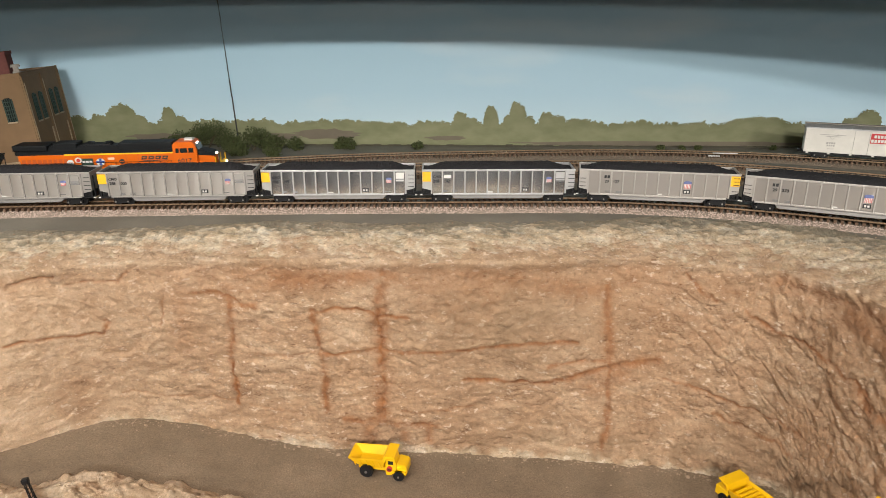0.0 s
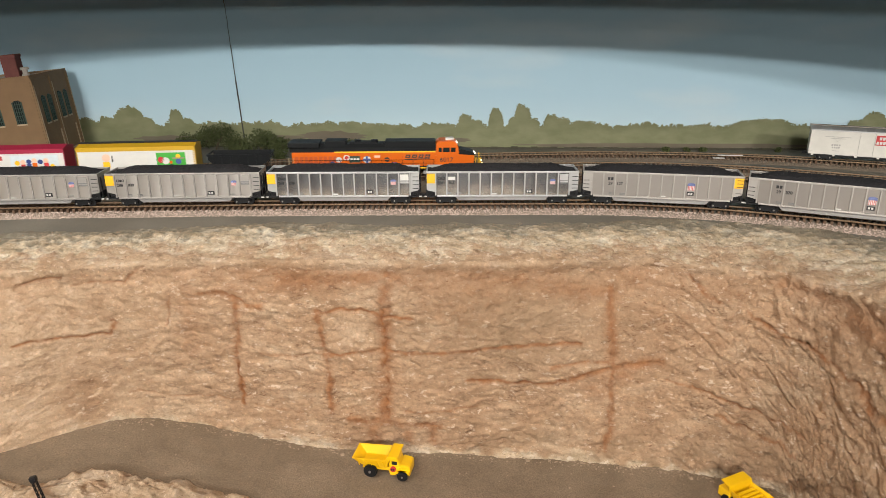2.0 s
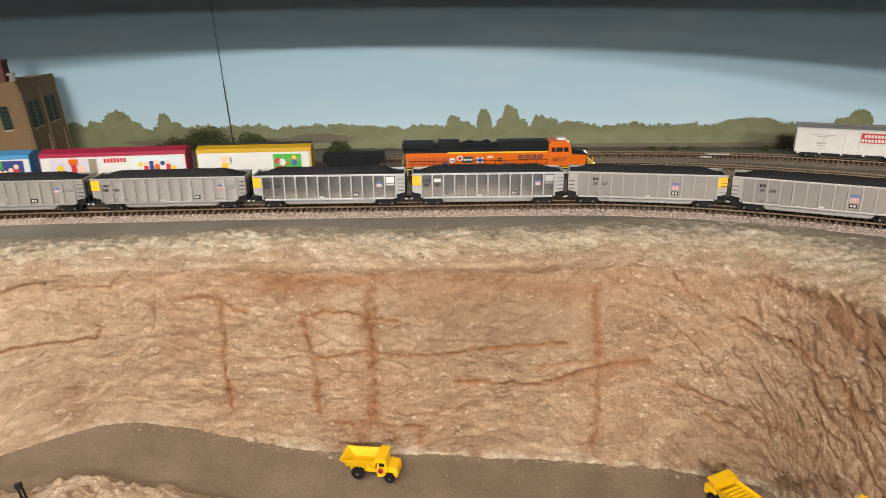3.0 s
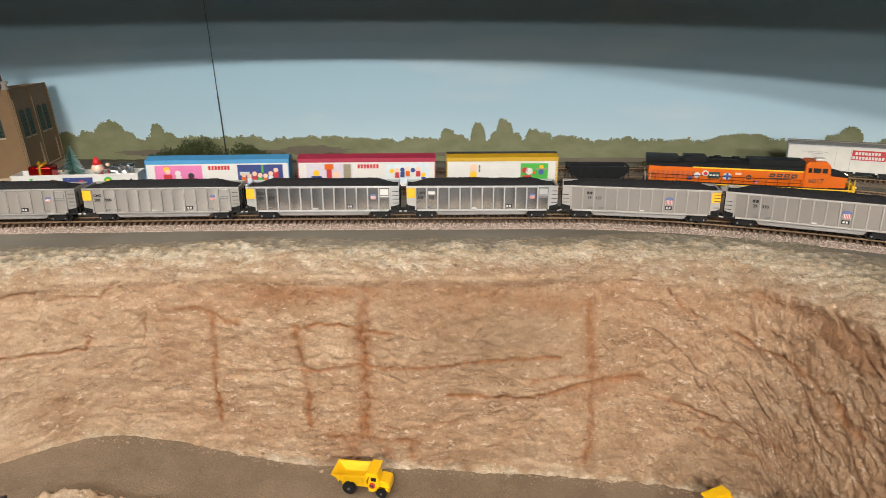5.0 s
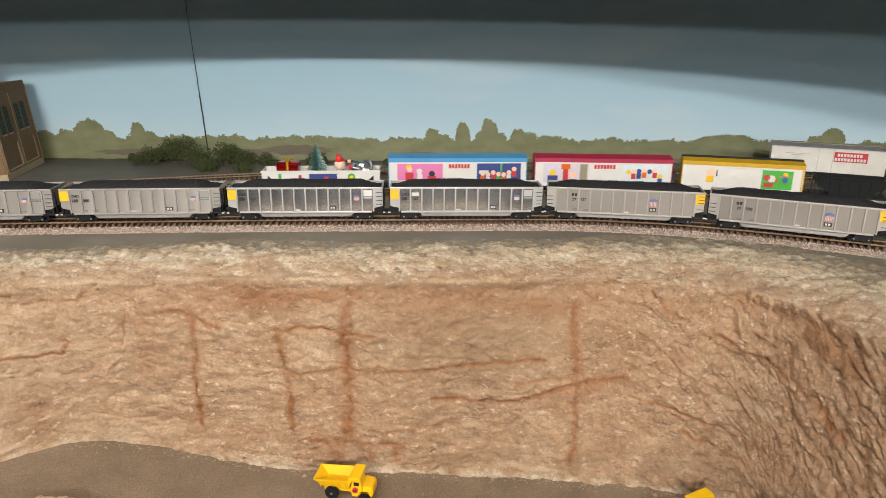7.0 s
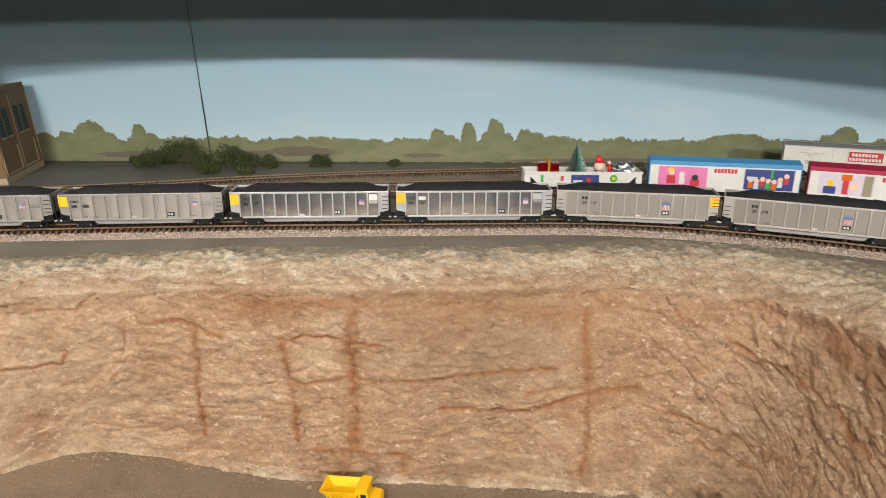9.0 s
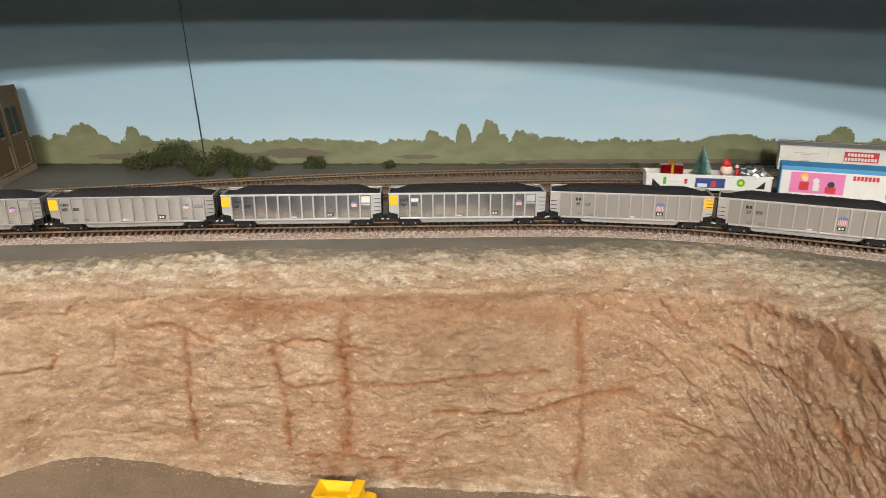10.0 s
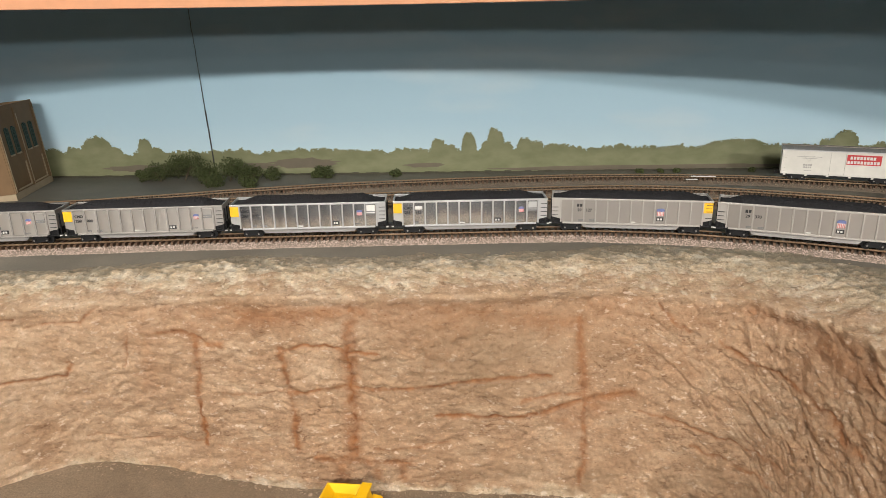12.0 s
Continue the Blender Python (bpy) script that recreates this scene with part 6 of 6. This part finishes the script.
# ---------------------------------------------------------------- bushes
def bush(x, y, r, h, seed, label):
    rng = random.Random(seed)
    root = thing("bush", label, "bush", "bushes along the backdrop")
    bm = bmesh.new()
    for k in range(5):
        a = rng.uniform(0, 6.28)
        tube(bm, (0, 0, -0.001), (r * 0.5 * math.cos(a), r * 0.5 * math.sin(a), h * 0.6), 0.0006, 5, 0.0003)
    part("stem", bm, TWIG, root)
    verts, faces = [], []
    lumps = [(Vector((rng.uniform(-0.7, 0.7) * r, rng.uniform(-0.5, 0.5) * r, rng.uniform(0.35, 0.75) * h)), rng.uniform(0.35, 0.6) * r) for _ in range(7)]
    for _ in range(int(1100 * min(1.6, r / 0.02))):
        c, lr = rng.choice(lumps)
        d = Vector((rng.gauss(0, 1), rng.gauss(0, 1), rng.gauss(0, 1))).normalized()
        p = c + d * lr * rng.uniform(0.7, 1.1)
        p.z = max(0.0006, p.z)
        q = rng.uniform(0.0008, 0.0018)
        u = Vector((rng.gauss(0, 1), rng.gauss(0, 1), rng.gauss(0, 1))).normalized()
        v = d.cross(u).normalized()
        w = v.cross(d + u * 0.6).normalized()
        k = len(verts)
        verts += [p - v * q, p + w * q * 0.9, p + v * q, p - w * q * 0.8 + d * q * 0.6]
        faces += [(k, k + 1, k + 2), (k, k + 2, k + 3)]
    mesh_object("foliage", verts, faces, LEAF, root, smooth=False)
    root.matrix_world = pose(x, y, 0.0)
    return root


for k, (x, y, r, h) in enumerate(((-0.455, 1.272, 0.016, 0.018), (-0.425, 1.268, 0.022, 0.030), (-0.385, 1.270, 0.030, 0.046), (-0.345, 1.262, 0.026, 0.030), (-0.305, 1.262, 0.030, 0.036), (-0.268, 1.260, 0.022, 0.026), (-0.235, 1.268, 0.016, 0.018), (-0.325, 1.225, 0.020, 0.018), (-0.262, 1.220, 0.016, 0.012))):
    bush(x, y, r, h, k + 20, "low dark green foam bush in a thicket")
bush(-0.148, 1.285, 0.018, 0.017, 40, "small dark green foam bush")
bush(-0.165, 1.285, 0.010, 0.010, 41, "small dark green foam bush")
bush(-0.028, 1.288, 0.011, 0.011, 42, "small dark green foam bush")
for k, x in enumerate((0.385, 0.42, 0.448, 0.575)):
    bush(x, 1.292, 0.006, 0.006, 50 + k, "tiny dark green weed tuft")


# ---------------------------------------------------------------- quarry vehicles
def tyre(parent, x, y, r, w, s):
    bm = bmesh.new()
    tube(bm, (x, y, r), (x, y + s * w, r), r, 28)
    bmesh.ops.bevel(bm, geom=[e for e in bm.edges if len(e.link_faces) == 2 and any(len(f.verts) > 4 for f in e.link_faces)], offset=r * 0.16, segments=2, affect="EDGES")
    t = part("wheel", bm, BLACK, parent, "black plastic wheel")
    bm = bmesh.new()
    tube(bm, (x, y + s * w, r), (x, y + s * (w + 0.0006), r), r * 0.2, 10)
    part("axle_end", bm, WHEEL, t)


def dump_truck():
    root = thing("dump_truck", "small yellow toy dump truck with black wheels", "dump truck")
    # open bed with sloping sides and canopy
    bm = bmesh.new()
    low = [(-0.024, -0.0085), (0.004, -0.0085), (0.004, 0.0085), (-0.024, 0.0085)]
    high = [(-0.033, -0.0135), (0.006, -0.0135), (0.006, 0.0135), (-0.033, 0.0135)]
    lv = [bm.verts.new((x, y, 0.0125)) for x, y in low]
    hv = [bm.verts.new((x, y, 0.0250 - (0.002 if x < 0 else 0))) for x, y in high]
    iv = [bm.verts.new((x * 0.95, y * 0.90, 0.0250 - (0.002 if x < 0 else 0))) for x, y in high]
    jv = [bm.verts.new((x * 0.94, y * 0.85, 0.0150)) for x, y in low]
    bm.faces.new(lv[::-1])
    bm.faces.new(jv)
    for i in range(4):
        n = (i + 1) % 4
        bm.faces.new((lv[i], lv[n], hv[n], hv[i]))
        bm.faces.new((hv[i], hv[n], iv[n], iv[i]))
        bm.faces.new((iv[i], iv[n], jv[n], jv[i]))
    bmesh.ops.bevel(bm, geom=bm.edges[:], offset=0.0004, segments=2, affect="EDGES")
    bed = part("dump_bed", bm, TRUCK_YELLOW, root)
    part("bed_floor", box(bmesh.new(), -0.023, 0.003, -0.008, 0.008, 0.0146, 0.0158), TRUCK_YELLOW, bed)
    part("canopy", prism(bmesh.new(), [(0.003, 0.0235), (0.006, 0.0285), (0.0165, 0.0285), (0.0165, 0.0270), (0.008, 0.0262), (0.006, 0.0200)], -0.0125, 0.0125, 0.0004), TRUCK_YELLOW, bed)
    for k in range(5):
        x = -0.027 + k * 0.0068
        bm = bmesh.new()
        tube(bm, (x, -0.0130, 0.0215), (x + 0.0012, -0.0090, 0.0125), 0.0007, 6)
        part("bed_rib", bm, TRUCK_YELLOW, bed)
    part("chassis", box(bmesh.new(), -0.024, 0.020, -0.0055, 0.0055, 0.0065, 0.0105, 0.0004), TRUCK_YELLOW, root)
    part("cab", prism(bmesh.new(), [(0.0065, 0.0070), (0.0065, 0.0185), (0.0080, 0.0255), (0.0160, 0.0255), (0.0180, 0.0180), (0.0180, 0.0070)], -0.0105, 0.0060, 0.0005), TRUCK_YELLOW, root)
    part("bonnet", prism(bmesh.new(), [(0.0175, 0.0060), (0.0175, 0.0185), (0.0270, 0.0170), (0.0285, 0.0150), (0.0285, 0.0060)], -0.0095, 0.0095, 0.0008), TRUCK_YELLOW, root)
    part("fender", prism(bmesh.new(), [(0.0070, 0.0065), (0.0090, 0.0115), (0.0275, 0.0115), (0.0285, 0.0075), (0.0245, 0.0115), (0.0160, 0.0115), (0.0130, 0.0065)], -0.0118, -0.0085, 0.0002), TRUCK_YELLOW, root)
    part("cab_window", plate(0.0095, 0.0150, 0.0185, 0.0225, -0.0106), DARK_GLASS, root)
    bm = bmesh.new()
    tube(bm, (0.0110, -0.0122, 0.0135), (0.0110, -0.0100, 0.0135), 0.0030, 18)
    badge = part("door_badge", bm, SIGN_RED, root, "red round door badge")
    for k in range(2):
        part("badge_bar", plate(0.0093 + k * 0.002, 0.0106 + k * 0.002, 0.0122, 0.0148, -0.0122), INK, badge)
    for s in (-1, 1):
        tyre(root, -0.0140, s * 0.0075, 0.0072, 0.0050, s)
        tyre(root, 0.0205, s * 0.0090, 0.0056, 0.0036, s)
    root.matrix_world = pose(-0.030, 0.722, floor_height(-0.03) + 0.0008, 0, 0, -9)
    return root


def haul_truck():
    root = thing("haul_truck", "yellow toy haul truck with ribbed open bed", "haul truck")
    bm = bmesh.new()
    low = [(-0.055, -0.018), (0.010, -0.018), (0.010, 0.018), (-0.055, 0.018)]
    high = [(-0.066, -0.026), (0.014, -0.026), (0.014, 0.026), (-0.066, 0.026)]
    lv = [bm.verts.new((x, y, 0.024)) for x, y in low]
    hv = [bm.verts.new((x, y, 0.044)) for x, y in high]
    iv = [bm.verts.new((x * 0.96, y * 0.93, 0.044)) for x, y in high]
    jv = [bm.verts.new((x * 0.95, y * 0.90, 0.027)) for x, y in low]
    bm.faces.new(lv[::-1])
    bm.faces.new(jv)
    for i in range(4):
        n = (i + 1) % 4
        bm.faces.new((lv[i], lv[n], hv[n], hv[i]))
        bm.faces.new((hv[i], hv[n], iv[n], iv[i]))
        bm.faces.new((iv[i], iv[n], jv[n], jv[i]))
    bmesh.ops.bevel(bm, geom=bm.edges[:], offset=0.0008, segments=2, affect="EDGES")
    bed = part("dump_bed", bm, TRUCK_YELLOW, root)
    for k in range(7):
        bm = bmesh.new()
        x = -0.050 + k * 0.0085
        tube(bm, (x, -0.019, 0.0385), (x, 0.019, 0.0385), 0.0036, 12)
        part("floor_rib", bm, TRUCK_YELLOW, bed)
    part("canopy", prism(bmesh.new(), [(0.010, 0.040), (0.014, 0.050), (0.034, 0.052), (0.034, 0.0500), (0.016, 0.0475), (0.014, 0.038)], -0.026, 0.026, 0.0007), TRUCK_YELLOW, bed)
    part("chassis", box(bmesh.new(), -0.050, 0.036, -0.010, 0.010, 0.012, 0.022, 0.001), TRUCK_YELLOW, root)
    part("cab", box(bmesh.new(), 0.016, 0.034, -0.022, -0.004, 0.022, 0.044, 0.0012), TRUCK_YELLOW, root)
    part("cab_window", plate(0.0185, 0.0315, 0.034, 0.041, -0.0221), DARK_GLASS, root)
    part("bonnet", box(bmesh.new(), 0.016, 0.042, -0.004, 0.020, 0.014, 0.032, 0.0015), TRUCK_YELLOW, root)
    bm = bmesh.new()
    for x in (0.036, 0.044):
        tube(bm, (x, -0.024, 0.020), (x, -0.024, 0.034), 0.0009, 8)
    tube(bm, (0.036, -0.024, 0.034), (0.044, -0.024, 0.034), 0.0009, 8)
    part("guard_rail", bm, TRUCK_YELLOW, root)
    for s in (-1, 1):
        tyre(root, -0.035, s * 0.0100, 0.013, 0.009, s)
        tyre(root, 0.022, s * 0.0125, 0.013, 0.008, s)
    root.matrix_world = pose(0.325, 0.676, floor_height(0.33) + 0.0006, 0, 0, 118) @ Matrix.Scale(0.56, 4)
    return root


def crane_boom():
    root = thing("crane_boom", "black lattice crane boom standing on the haul road", "crane boom")
    bm = bmesh.new()
    for a in (-0.0034, 0.0034):
        for b in (-0.0028, 0.0028):
            tube(bm, (a, b, 0.0), (a * 0.8, b * 0.8, 0.054), 0.0008, 6)
    part("chord_frame", bm, BLACK, root)
    for k in range(7):
        z = 0.004 + k * 0.007
        bm = bmesh.new()
        for s in (-1, 1):
            tube(bm, (-0.0034, s * 0.0028, z), (0.0032, s * 0.0027, z + 0.007), 0.0005, 5)
            tube(bm, (s * 0.0033, -0.0028, z), (s * 0.0032, 0.0027, z + 0.007), 0.0005, 5)
        part("lacing", bm, BLACK, root)
    part("head_block", box(bmesh.new(), -0.0046, 0.0046, -0.0038, 0.0038, 0.052, 0.060, 0.0008), BLACK, root)
    bm = bmesh.new()
    tube(bm, (0, -0.0052, 0.056), (0, 0.0052, 0.056), 0.0030, 14)
    part("sheave", bm, BLACK, root)
    part("foot", box(bmesh.new(), -0.008, 0.008, -0.007, 0.007, -0.001, 0.004, 0.0008), BLACK, root)
    root.matrix_world = pose(-0.318, 0.602, floor_height(-0.32), -4, -10, 20) @ Matrix.Scale(0.6, 4)
    return root


for x, y, w, turn in ((0.463, 1.206, 0.019, -4), (0.438, 1.184, 0.009, -4)):
    ob = part("rail_gap_strip", box(bmesh.new(), -w, w, -0.0009, 0.0009, 0.0, 0.0016, 0.0003), WHITE, None)
    tagged(ob, "small white plastic strip lying on the ties", "strip", "white strips on the rear track")
    ob.matrix_world = pose(x, y, RAIL_TOP, 0, 0, turn)
def machine_boom():
    """The end of a yellow machine's boom in the quarry's corner; its form is assumed."""
    root = thing("machine_boom", "yellow toy machine boom of assumed form by the quarry wall", "conveyor")
    for sy in (-1, 1):
        part("side_rail", box(bmesh.new(), -0.050, 0.012, sy * 0.0062 - 0.0012, sy * 0.0062 + 0.0012, -0.003, 0.003, 0.0004), TRUCK_YELLOW, root)
    part("belt", box(bmesh.new(), -0.050, 0.011, -0.0050, 0.0050, -0.001, 0.0012, 0.0004), BLACK, root, "black middle strip")
    part("head_roller", tube(bmesh.new(), (0.011, -0.0074, 0), (0.011, 0.0074, 0), 0.0026, 14), TRUCK_YELLOW, root)
    for dx in (-0.044, -0.020):
        part("prop", tube(bmesh.new(), (dx, 0, -0.002), (dx - 0.004, 0, -0.080), 0.0016, 8), TRUCK_YELLOW, root)
    root.matrix_world = pose(0.385, 0.575, -0.150, 0, -8, 40)
    return root


machine_boom()
dump_truck()
haul_truck()
crane_boom()


# ---------------------------------------------------------------- the moving train
SPEED = 0.1735
CONSIST = [(ENGINE, 1.8370, 0.168), (HOPPER, 1.6380, 0.057), (GOLD_CAR, 1.5040, 0.104), (RED_CAR, 1.3180, 0.138), (BLUE_CAR, 1.1170, 0.140), (GIFT_CAR, 0.9310, 0.110)]


def motions():
    for ob, start, wheelbase in CONSIST:
        walk(ob, [(t / 2, MIDDLE.stance(max(0.06, start + SPEED * t / 2), wheelbase, RAIL_TOP)) for t in range(25)])


motions()
